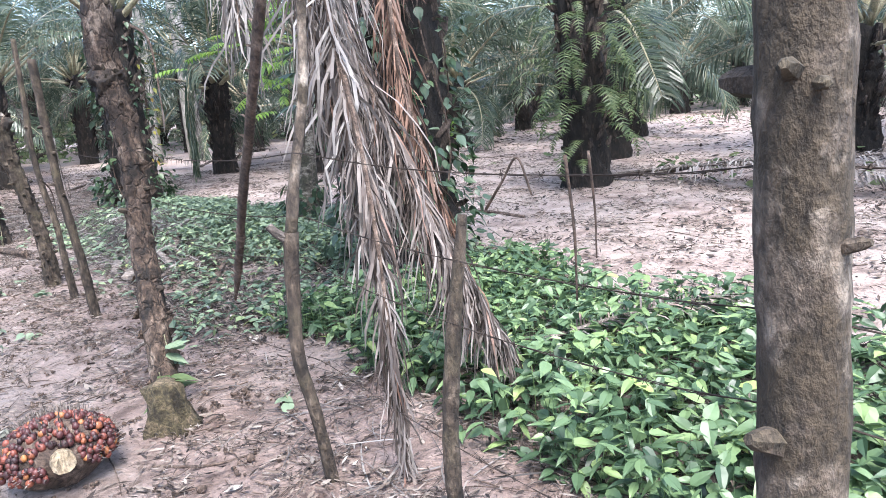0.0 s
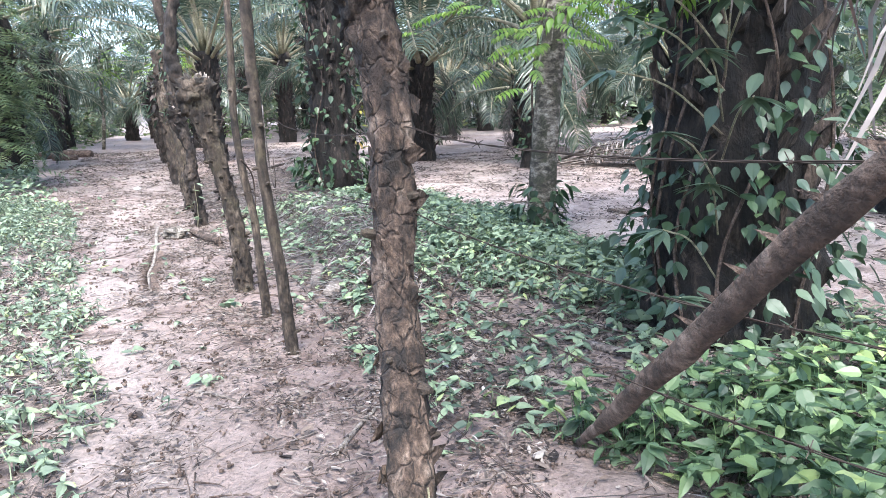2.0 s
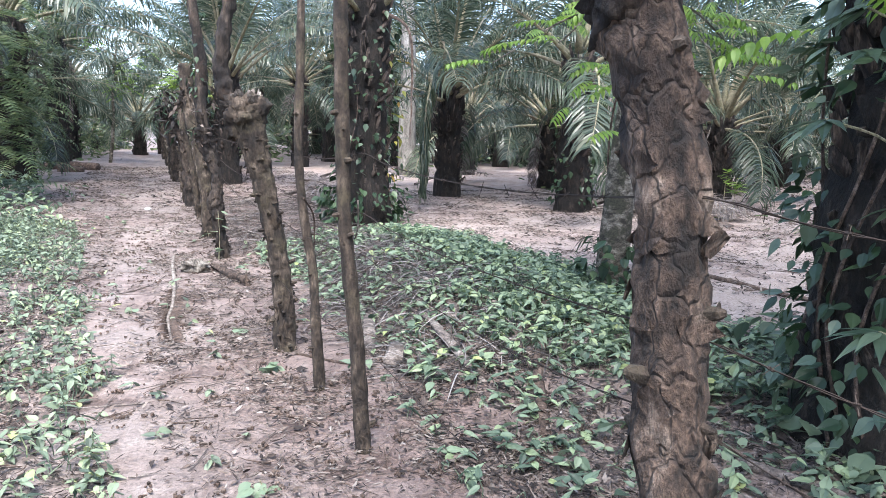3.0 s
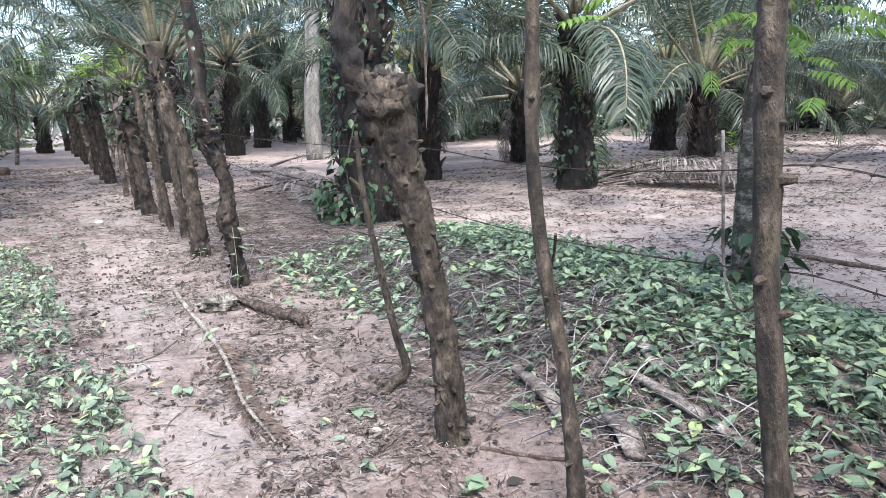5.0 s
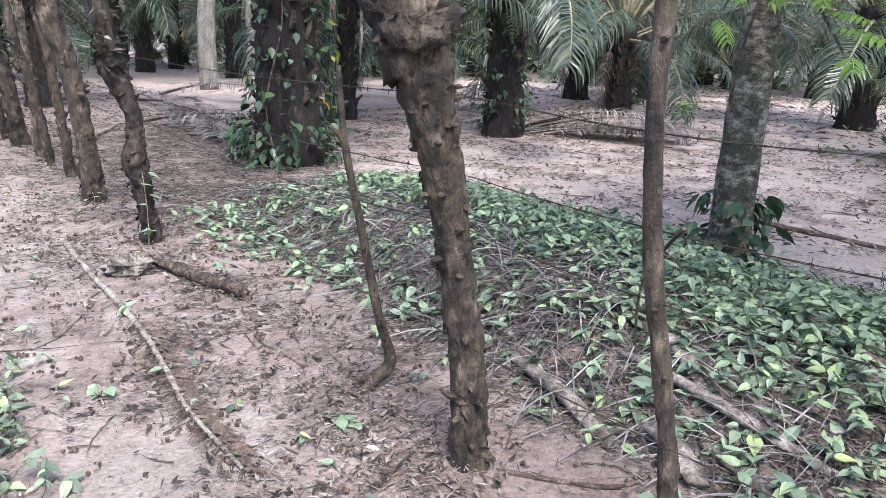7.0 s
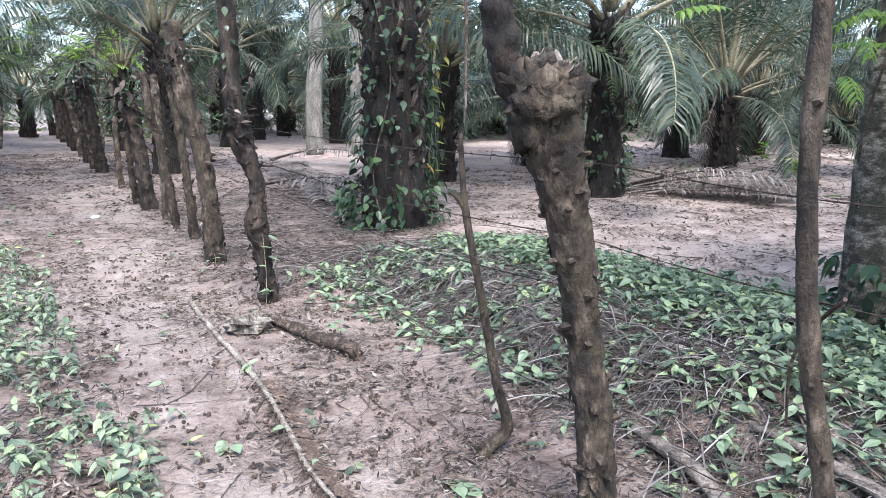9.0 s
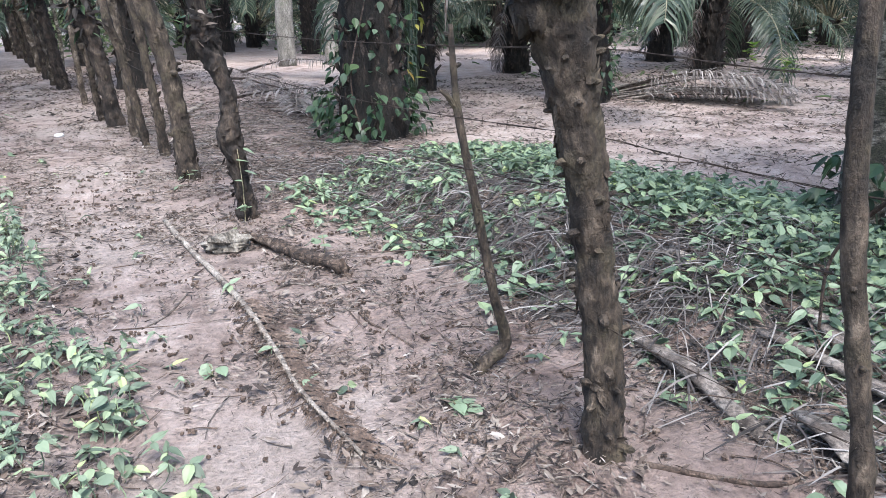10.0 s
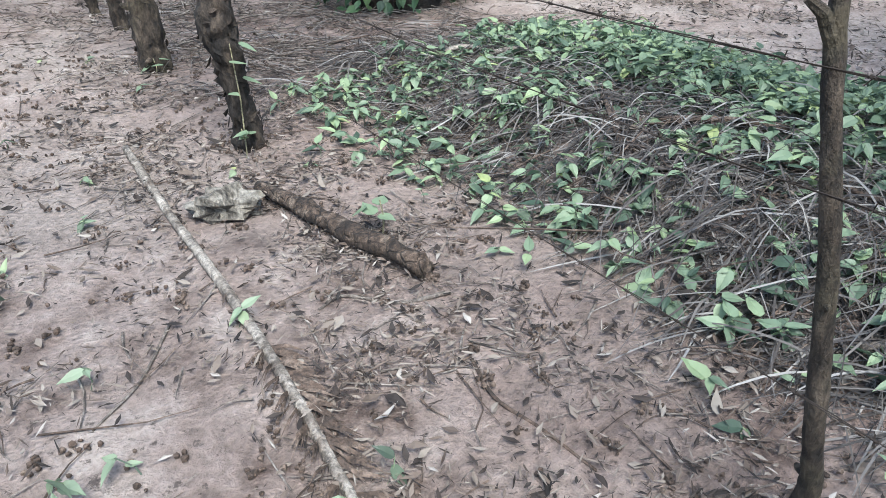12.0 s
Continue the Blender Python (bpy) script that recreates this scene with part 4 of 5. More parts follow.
hanging_frond([(3.25, 4.95, 3.0), (2.35, 4.05, 3.0), (1.90, 3.45, 2.45), (1.80, 3.15, 1.75), (1.90, 3.0, 1.15)], [0.03, 0.016, 0.011, 0.007], palm_near, 700, 0.66, 3, HANG_L, 0.17, 0.7)
hanging_frond([(3.2, 5.0, 3.0), (2.25, 4.3, 3.0), (1.70, 3.72, 2.5), (1.57, 3.48, 1.9)], [0.03, 0.016, 0.011, 0.007], palm_near, 300, 0.7, 4, HANG_L, 0.17, 0.6, leaf_mat=GREYFROND)
hanging_frond([(3.4, 4.8, 3.0), (2.75, 4.0, 2.6), (2.4, 3.45, 1.7), (2.42, 3.15, 0.9), (2.6, 3.05, 0.25)], [0.03, 0.016, 0.011, 0.007], palm_near, 380, 0.6, 5, HANG_L, 0.12, 0.5, leaf_mat=RUSTFROND)
hanging_frond([(3.2, 4.9, 3.0), (2.3, 3.9, 2.9), (1.92, 3.3, 2.3), (1.78, 2.95, 1.6), (1.76, 2.8, 1.0)], [0.02, 0.012, 0.008, 0.005], palm_near, 170, 0.8, 8, HANG_L, 0.2, 0.9, 0.25, 0.009, leaf_mat=GREYFROND)
m = Mesh()
inv = palm_near.matrix_world.inverted()
pet = smooth_path([(1.46, 3.80, 0.56), (1.42, 3.55, 0.78), (1.34, 3.08, 1.22), (1.25, 2.46, 1.8), (1.25, 2.1, 2.4), (1.5, 2.3, 3.0), (2.4, 3.6, 3.3), (3.3, 5.0, 3.1)], 8)
tube(m, [inv @ p for p in pet], [0.010, 0.024, 0.026, 0.024, 0.022, 0.022, 0.024, 0.03], 12, 0.45, 14, flat=0.6)
for p in pet[6:34:1]:
    for s in (1, -1):
        q = inv @ p
        e = inv @ (p + Vector((0.02 * s, 0.055, 0.02)))
        m.add([q + Vector((0, 0, 0.012)), q - Vector((0, 0, 0.012)), e], [(0, 1, 2)])
part("dead_petiole", m, DARKTWIG, palm_near, "dark thorny dead petiole hanging down", smooth=True)
for at, seed, n in (((3.62, 13.28, 2.9), 6, 90),):
    hanging_frond([(3.4, 14.0, 3.3), at, (at[0] + 0.02, at[1] - 0.08, 1.9), (at[0], at[1] - 0.1, 1.45)], [0.03, 0.02, 0.014, 0.006], palm_ivy, n, 0.35, seed, "pale dry frond tip hanging down", 0.03, 0.1, 0.3)

hanging_frond([(6.2, 18.3, 2.5), (5.5, 17.2, 2.7), (5.1, 16.6, 1.9), (5.0, 16.4, 1.0), (4.98, 16.35, 0.3)], [0.04, 0.025, 0.018, 0.008], palm_left, 700, 0.55, 9, "dark green frond drooping to the ground", 0.18, 0.2, 0.3, 0.012, FROND, STALK)

# ---- climbers on trunks ----


def climber(parent, radius, z0, z1, n, seed, size=0.10, material=IVY, out=0.10, arc=(0, 2 * math.pi), label="climbing vine with dark green pointed leaves"):
    rnd = random.Random(seed)
    m = Mesh()
    for _ in range(n):
        z = z0 + (z1 - z0) * rnd.random()
        a = rnd.uniform(*arc)
        if noise.noise(Vector((math.cos(a) * 2, math.sin(a) * 2, z * 1.8 + seed))) < -0.12:
            continue
        r = radius + rnd.uniform(0, out)
        p = Vector((math.cos(a) * r, math.sin(a) * r, z))
        leaf(m, p, a + rnd.uniform(-0.9, 0.9), rnd.uniform(-1.5, 0.1), size * rnd.uniform(0.6, 1.3), rnd.uniform(0.5, 0.75), roll=rnd.uniform(-0.6, 0.6))
    ob = part("climber", m, material, parent, label)
    ob["kind"] = "stuff"
    return ob


climber(palm_near, 0.50, 0.1, 3.0, 1500, 1, 0.10, IVY, 0.16)
climber(palm_near, 0.54, 0.1, 2.2, 260, 9, 0.12, BLUELEAF, 0.18)
climber(palm_near, 0.56, 0.0, 0.7, 130, 2, 0.13, BLUELEAF, 0.25)
climber(palm_ivy, 0.40, 0.3, 3.3, 520, 3, 0.12, IVY, 0.13)
climber(palm_ivy, 0.46, 0.05, 0.6, 460, 4, 0.12, IVY, 0.28)
climber(palm_ivy, 0.45, 0.8, 2.4, 60, 5, 0.13, BLUELEAF, 0.2)
climber(palm_ivy, 0.44, 0.7, 2.6, 34, 7, 0.12, YELLOW, 0.22, (-2.1, -0.9), "yellowing leaves on the trunk")


def vine_roots(parent, radius, z1, n, seed):
    rnd = random.Random(seed)
    for _ in range(n):
        a = rnd.uniform(0, 6.28)
        m = Mesh()
        pts = [Vector((math.cos(a + 0.25 * math.sin(k * 0.9 + a)), math.sin(a + 0.25 * math.sin(k * 0.9 + a)), 0)) * (radius + rnd.uniform(0, 0.03)) + Vector((0, 0, z1 * k / 9)) for k in range(10)]
        tube(m, smooth_path(pts, 3), [0.012, 0.006], 5, 0.2, 9)
        part("vine_stem", m, DARKTWIG, parent)


climber(palm_middle, 0.34, 0.2, 2.8, 420, 8, 0.13, IVY, 0.12)
vine_roots(palm_near, 0.5, 2.8, 9, 1)
vine_roots(palm_ivy, 0.44, 3.0, 7, 2)

# lobed and bright leaves beside the near palm
m, b = Mesh(), Mesh()
rnd = random.Random(12)
for c in ((2.62, 5.35, 1.55), (2.55, 5.15, 1.78), (2.85, 4.95, 1.62), (2.75, 5.1, 1.25), (2.95, 5.0, 1.0), (2.7, 5.3, 1.95), (2.9, 5.05, 2.1), (2.6, 5.2, 2.2), (2.95, 4.9, 1.85), (3.05, 4.85, 1.4), (2.85, 5.2, 0.75), (3.1, 4.8, 2.0), (2.8, 5.0, 0.45)):
    w = rnd.uniform(0, 6.28)
    for k in range(7):
        leaf(m, Vector(c), w + (k - 3) * 0.42, rnd.uniform(-0.35, 0.05), 0.22 * (1 - 0.06 * abs(k - 3)), 0.26, curl=0.25)
    tube(b, smooth_path([Vector(c), Vector(c).lerp(Vector((3.3, 5.3, c[2] - 0.3)), 0.5) + Vector((0, 0, 0.06)), Vector((3.35, 5.35, c[2] - 0.35))], 4), [0.005, 0.006], 5)
inv = palm_near.matrix_world.inverted()
for mm in (m, b):
    mm.v = [tuple(inv @ Vector(q)) for q in mm.v]
part("lobed_foliage", m, BLUELEAF, palm_near, "bluish lobed leaves of a climber")["kind"] = "stuff"
part("climber_stem", b, STALK, palm_near)["kind"] = "stuff"

# ---- trees ----


def compound(mesh, at, yaw, tilt, ln, pairs, seed, droop=0.6):
    """A feathery leaf: rib with pairs of oval leaflets."""
    rnd = random.Random(seed)
    p, prev = Vector(at), None
    rib = [p.copy()]
    for k in range(pairs):
        e = tilt - droop * k / pairs
        d = Vector((math.cos(yaw) * math.cos(e), math.sin(yaw) * math.cos(e), math.sin(e)))
        p = p + d * ln / pairs
        rib.append(p.copy())
        for s in (1, -1):
            leaf(mesh, p, yaw + s * 1.15, e - 0.25 + rnd.uniform(-0.2, 0.1), ln * 0.19 * (0.75 + 0.5 * math.sin(math.pi * k / pairs)), 0.42, curl=0.3)
    leaf(mesh, p, yaw, -0.3, ln * 0.15, 0.4)
    strip(mesh, rib, [0.003] * len(rib), Vector((-math.sin(yaw), math.cos(yaw), 0)))


def tree(base, lean, height, radius, bark, label, seed, sprays=(), crown=0):
    rnd = random.Random(seed)
    z = ground_z(*base)
    t = tagged(empty("tree", (*base, z)), label, "tree")
    pts = [Vector((lean[0] * s / 6 + 0.05 * math.sin(s * 1.3 + seed) * (s > 0), lean[1] * s / 6, height * s / 6)) for s in range(7)]
    pts[0].z = -0.1
    m = Mesh()
    tube(m, smooth_path(pts, 6), [radius * 1.15, radius, radius * 0.85, radius * 0.65, radius * 0.3], 16, 0.12, 5, seed=seed)
    part("trunk", m, bark, t, smooth=True)
    path = smooth_path(pts, 6)
    lm = Mesh()
    for k, (tip, zf) in enumerate(sprays):
        a = path[int(zf * (len(path) - 1))]
        e = Vector(tip) - Vector((*base, z))
        bm_ = Mesh()
        mid = a.lerp(e, 0.5) + Vector((0, 0, 0.15))
        br = smooth_path([a, mid, e], 5)
        tube(bm_, br, [0.016, 0.006], 6)
        part("branch", bm_, bark, t, smooth=True)
        yaw = math.atan2(e.y - a.y, e.x - a.x)
        for q in range(7):
            s = 0.35 + 0.65 * q / 6
            i = min(int(s * (len(br) - 1)), len(br) - 1)
            compound(lm, br[i], yaw + rnd.uniform(-1.3, 1.3), rnd.uniform(-0.1, 0.3), rnd.uniform(0.32, 0.48), 8, seed * 50 + k * 9 + q)
    for k in range(crown):
        a = rnd.uniform(0, 6.28)
        q = path[rnd.randrange(len(path) // 2, len(path))]
        e = q + Vector((math.cos(a), math.sin(a), 0.4)) * rnd.uniform(0.8, 2.0)
        bm_ = Mesh()
        tube(bm_, smooth_path([q, q.lerp(e, 0.5) + Vector((0, 0, 0.1)), e], 4), [0.03, 0.008], 6)
        part("branch", bm_, bark, t)
        for n in range(14):
            compound(lm, q.lerp(e, rnd.uniform(0.3, 1)) + Vector((rnd.uniform(-.3, .3), rnd.uniform(-.3, .3), rnd.uniform(-.2, .3))), rnd.uniform(0, 6.28), rnd.uniform(-0.4, 0.4), rnd.uniform(0.4, 0.6), 7, seed * 70 + k * 31 + n)
    if lm.v:
        part("foliage", lm, BRIGHT, t, "bright green feathery leaves")["kind"] = "stuff"
    return t


t1 = tree((4.2, 8.85), (0.95, 0.45), 6.5, 0.135, TREE_BARK, "slender leaning tree with mottled lichen-grey bark and feathery leaves", 3,
          [((3.05, 9.2, 2.1), 0.42), ((3.45, 8.75, 2.25), 0.42), ((3.65, 8.85, 1.72), 0.36), ((4.0, 8.25, 1.95), 0.38), ((4.9, 8.2, 2.0), 0.40), ((3.6, 8.0, 1.5), 0.33), ((5.2, 8.6, 2.3), 0.44), ((4.5, 7.9, 2.4), 0.45), ((5.0, 9.4, 2.0), 0.4), ((4.0, 9.6, 2.4), 0.45)], 8)
climber(t1, 0.16, 0.0, 0.55, 160, 6, 0.14, IVY, 0.16)
m = Mesh()
tube(m, smooth_path([(0.14 * math.cos(k * 0.5) + 0.16 * k / 9, 0.14 * math.sin(k * 0.5) + 0.06 * k / 9, 2.6 * k / 9) for k in range(10)], 4), [0.012, 0.008], 6, 0.2, 9)
part("vine_stem", m, DARKTWIG, t1, "thin dark vine on the bark")
tree((6.6, 26.8), (0.3, 0.0), 9, 0.24, GREY_BARK, "tall straight tree with pale grey trunk", 4)
tree((8.0, 26.5), (-0.1, 0.0), 10, 0.28, GREY_BARK, "tall straight tree with pale grey trunk", 5)
tree((-1.9, 33.0), (0.5, 0.0), 5, 0.06, TREE_BARK, "young roadside tree with light green feathery leaves", 6, (), 7)
tree((0.9, 30.0), (0.2, 0.3), 4.5, 0.05, TREE_BARK, "young roadside tree with light green feathery leaves", 7, (), 6)
for x, y, hh, s in ((10.9, 14.5, 0.85, 1), (9.8, 13.1, 0.8, 2)):
    sp = tagged(empty("sapling", (x, y, ground_z(x, y))), "small sapling with a few pale yellow-green leaves", "sapling")
    m, l = Mesh(), Mesh()
    tube(m, [(0, 0, -0.03), (0.01, 0.01, hh * 0.6), (0.03, 0, hh)], [0.008, 0.004], 5)
    part("stem", m, STALK, sp)
    rnd = random.Random(s)
    for k in range(22):
        leaf(l, (0.03, 0, hh - rnd.uniform(0, 0.3)), rnd.uniform(0, 6.28), rnd.uniform(-0.3, 0.5), rnd.uniform(0.12, 0.24), 0.45)
    part("foliage", l, BRIGHT, sp)["kind"] = "stuff"

# feathery leaves of a young shoot beside the near palm
m = Mesh()
rnd = random.Random(44)
inv = palm_near.matrix_world.inverted()
for k in range(16):
    compound(m, inv @ Vector((2.75 + rnd.uniform(-0.25, 0.3), 5.3 + rnd.uniform(-0.3, 0.3), 1.9 + rnd.uniform(0, 0.6))), rnd.uniform(0, 6.28), rnd.uniform(-0.3, 0.3), rnd.uniform(0.3, 0.45), 7, 900 + k)
part("shoot_foliage", m, BRIGHT, palm_near, "bright green feathery leaves")["kind"] = "stuff"

# ---- ground cover ----


def cover_right(x, y):
    if y < 4.8:
        e = 2.05 + 0.25 * noise.noise(Vector((y * 1.1, 3, 0)))
        r = 4.2 + 0.3 * noise.noise(Vector((y, 8, 0)))
        d = 1.0 if e < x < r else 0.0
        return d * (1.0 if y > -1.5 else 0.6)
    if y < 7.0:
        if x < 2.15 or math.hypot((x - 1.95) / 1.05, (y - 5.95) / 1.05) < 1 or x > 4.6:
            return 0.15 if 1.4 < x < 4.6 else 0.0
        return 0.32 if y < 6.2 else 0.6
    e = 2.25 - 0.35 * min(1, max(0, (y - 8.5) / 3)) + 0.15 * noise.noise(Vector((y, 5, 1)))
    r = 4.35 - 0.5 * max(0, (y - 10) / 3) + 0.3 * noise.noise(Vector((y * 0.8, 6, 1)))
    if y > 12.3 + 0.3 * noise.noise(Vector((x * 1.5, 4, 2))) or x > r:
        return 0.0
    if x < e:
        return 0.3 if x > e - 0.6 else (0.05 if x > 1.25 else 0.012)
    patch = 0.55 + 0.6 * noise.noise(Vector((x * 1.4, y * 1.4, 2)))
    if x < 2.7 and y > 8.2:
        return max(0.14, min(0.5, patch - 0.3 + 0.35 * max(0, (y - 10.3) / 2)))
    return max(0.35, min(1, patch + (0.5 if x > 2.6 or y > 11 else -0.1)))


def cover_left(x, y):
    if math.hypot(x + 0.34, y - 7.75) < 0.3 or math.hypot(x + 0.62, y - 9.1) < 0.28:
        return 0.45
    edge = float(np.interp(y, (3, 4.6, 5.8, 6.8, 7.7, 8.7, 9.6, 11.4, 13.3, 15.2, 27), (0.1, 0.15, 0.18, -0.06, -0.16, -0.22, -0.42, -0.62, -0.68, -1.3, -3.6)))
    edge += 0.22 * noise.noise(Vector((y * 1.2, 1, 3)))
    if x > edge:
        return 0.014 if x < edge + 0.9 else 0.003
    d = 0.36 + 0.5 * noise.noise(Vector((x * 1.3, y * 1.3, 5))) + 0.35 * min(1, (edge - x) / 0.8)
    return max(0.05, min(1, d * (1.1 if y > 10.8 else 0.5 if y > 7.6 else 0.75)))


def scatter(name, fn, box, per_m2, seed, material, label, size=(0.06, 0.13), lift=0.22, category="ground cover", sprig=1):
    rnd = random.Random(seed)
    m = Mesh()
    x0, x1, y0, y1 = box
    for _ in range(int((x1 - x0) * (y1 - y0) * per_m2)):
        x, y = rnd.uniform(x0, x1), rnd.uniform(y0, y1)
        d = fn(x, y)
        if rnd.random() > d:
            continue
        z = ground_z(x, y) + 0.02 + lift * rnd.random() ** 1.2 * min(1, 0.35 + d)
        top = Vector((x, y, z))
        g = Vector((x + rnd.uniform(-0.05, 0.05), y + rnd.uniform(-0.05, 0.05), ground_z(x, y) - 0.01))
        if sprig > 1:
            strip(m, [top, top.lerp(g, 0.5) + Vector((0.012, 0, 0)), g], [0.0022] * 3, Vector((1, 0.3, 0)).normalized())
        a0 = rnd.uniform(0, 6.28)
        for k in range(sprig if sprig == 1 else rnd.randrange(2, sprig + 1)):
            s = rnd.uniform(*size)
            p = top.lerp(g, rnd.random() * 0.35) if k else top
            leaf(m, p, a0 + k * 2.4 + rnd.uniform(-0.5, 0.5), rnd.gauss(-0.1, 0.34), s, rnd.uniform(0.40, 0.62), roll=rnd.gauss(0, 0.32), heart=0.04, curl=rnd.uniform(0.1, 0.4), fold=rnd.uniform(0.1, 0.4))
    return tagged(part(name, m, material), label, category, kind="stuff")


COVER_L = "low creeping cover of pointed green leaves on the soil"
scatter("cover_crop", cover_right, (1.2, 4.8, -1.5, 4.8), 330, 1, FRESH, COVER_L, (0.06, 0.12), 0.30, sprig=4)
scatter("cover_crop", cover_right, (1.0, 4.8, 4.8, 13.4), 430, 2, VINE, COVER_L, (0.045, 0.105), 0.17, sprig=4)
scatter("cover_crop", cover_left, (-3.2, 0.7, 3.6, 15.0), 400, 3, DUSTY, COVER_L, (0.035, 0.085), 0.17, sprig=4)
scatter("cover_crop", cover_left, (-7.0, -0.6, 15.0, 36.0), 130, 4, VINE, COVER_L, (0.09, 0.18), 0.35)


def bush_at(x, y):
    return max(0.0, noise.noise(Vector((x * 0.5, y * 0.5, 11))) + 0.35) if not -2.6 < x < 1.6 or y > 50 else 0.0


def grass_at(x, y):
    return max(0.0, noise.noise(Vector((x * 0.25, y * 0.25, 21)))) * 1.2


scatter("undergrowth", bush_at, (-10, 6, 35, 56), 34, 6, FERN, "light green undergrowth where the path ends", (0.25, 0.45), 2.2)
scatter("undergrowth", bush_at, (-14, -4.0, 6, 34), 10, 7, VINE, "green undergrowth among the palms", (0.15, 0.3), 0.6)
scatter("undergrowth", lambda x, y: 0.6 if math.hypot(x - 1, y - 6) > 30 else 0.0, (10, 46, -12, 46), 7, 9, VINE, "green undergrowth far among the palms", (0.25, 0.5), 1.4)
scatter("weed_cover", grass_at, (9, 34, -4, 40), 9, 8, FERN, "sparse pale weeds between far palms", (0.12, 0.25), 0.25)

# leaf clusters at the feet of posts
for n, (x, y, z, s) in enumerate(((1.02, 3.78, 0.28, 0.16), (1.12, 4.0, 0.40, 0.14), (0.80, 11.55, 0.55, 0.09), (0.78, 11.5, 0.15, 0.08), (0.75, 13.2, 0.1, 0.09), (0.85, 7.55, 0.06, 0.12), (1.55, 3.5, 0.08, 0.10), (0.62, 6.1, 0.05, 0.1), (-0.02, 9.3, 0.05, 0.09), (0.72, 8.5, 0.04, 0.10), (0.98, 10.45, 0.16, 0.09))):
    rnd = random.Random(n)
    sp = tagged(empty("seedling", (x, y, ground_z(x, y))), "small seedling with a few soft green leaves", "seedling", "seedlings along the fence")
    m = Mesh()
    tube(m, [(0, 0, -0.02), (0.01, 0, z * 0.5), (0, 0.01, z)], [0.004, 0.003], 5)
    part("stem", m, STALK, sp)
    for k in range(rnd.randrange(4, 8)):
        l = Mesh()
        leaf(l, (rnd.uniform(-0.05, 0.05), rnd.uniform(-0.05, 0.05), z * rnd.uniform(0.5, 1.05)), rnd.uniform(0, 6.28), rnd.uniform(-0.9, 0.3), s * rnd.uniform(0.7, 1.1), 0.7, heart=0.05)
        part("leaf", l, VINE if n else FERN, sp)

# ---- litter, twigs, soil crumbs ----


def litter_at(x, y):
    fence = 1.12 - 0.025 * y
    d = 0.48 + 0.6 * math.exp(-((x - fence - 0.35) / 0.75) ** 2)
    if x < fence - 0.75:
        d = 0.26 + 0.4 * noise.noise(Vector((x * 2, y * 2, 3)))
    if x < -0.35:
        d = 0.75
    if x > 4.4:
        d = 0.42
    return d * max(0.12, 0.65 + 1.5 * noise.noise(Vector((x * 1.9, y * 1.9, 8))))


def litter(box, per_m2, seed, size, where=None, material=None):
    rnd = random.Random(seed)
    m = Mesh()
    x0, x1, y0, y1 = box
    for _ in range(int((x1 - x0) * (y1 - y0) * per_m2)):
        x, y = rnd.uniform(x0, x1), rnd.uniform(y0, y1)
        if rnd.random() > (where or litter_at)(x, y):
            continue
        s = rnd.uniform(*size) * (1.5 if rnd.random() < 0.12 else 1)
        p = Vector((x, y, ground_z(x, y) + rnd.uniform(0.014, 0.03)))
        scrap(m, p, rnd.uniform(0, 6.28), rnd.gauss(0.05, 0.2), s, rnd.choice((rnd.uniform(0.06, 0.16), rnd.uniform(0.06, 0.16), rnd.uniform(0.16, 0.45))), roll=rnd.gauss(0, 0.3), curl=rnd.uniform(-0.25, 0.3), fold=rnd.uniform(-0.5, 0.5))
    return tagged(part("leaf_litter", m, material or LITTER), "dry brown and grey leaf litter on the soil", "leaf litter", kind="stuff")


litter((-2.6, 4.6, 0.5, 9.0), 1500, 1, (0.016, 0.06))
litter((-2.6, 4.6, 9.0, 17.5), 1500, 2, (0.016, 0.065))
litter((-1.2, 2.3, 5.0, 13.5), 2000, 5, (0.010, 0.036))
litter((4.4, 12.0, 2.0, 20.0), 1000, 3, (0.03, 0.09))
litter((4.4, 14.0, -3.0, 6.0), 500, 10, (0.03, 0.10))
litter((-2.0, 5.0, 17.5, 30.0), 500, 4, (0.04, 0.11))
litter((1.4, 3.6, 4.6, 7.4), 1400, 7, (0.02, 0.07))
# Litter under the left cover, near-black to paint in shade between the leaves.
litter((-2.8, 0.5, 3.4, 8.5), 1000, 8, (0.02, 0.06), lambda x, y: min(1.0, 6 * (cover_left(x, y) - 0.02)), DARK_SCRAP)
# Likewise under the right cover, its dark colour standing in for the palm's shadow.
litter((1.5, 4.7, -1.0, 7.2), 1100, 9, (0.025, 0.075), lambda x, y: min(1.0, 5 * (cover_right(x, y) - 0.01)), DARK_SCRAP)
litter((12.0, 26.0, 2.0, 26.0), 130, 6, (0.07, 0.18))


def twigs(box, n, seed, ln, r, material, fn=None, name="twig_litter", label="thin dry twigs and leaflet strips lying on the soil", lift=0.0):
    rnd = random.Random(seed)
    m = Mesh()
    for _ in range(n):
        x, y = rnd.uniform(box[0], box[1]), rnd.uniform(box[2], box[3])
        if fn and rnd.random() > fn(x, y):
            continue
        a, l = rnd.uniform(0, 6.28), rnd.uniform(*ln) * (2 if rnd.random() < 0.08 else 1)
        c = rnd.uniform(-0.5, 0.5)
        pts = []
        for k in range(4):
            pts.append(Vector((x, y, ground_z(x, y) + 0.008 + r + lift * rnd.random())))
            x += math.cos(a) * l / 3
            y += math.sin(a) * l / 3
            a += c * rnd.random()
        tube(m, pts, [r * rnd.uniform(0.6, 1.5), r * 0.4], 4, cap=False)
    return tagged(part(name, m, material), label, "twigs", kind="stuff")


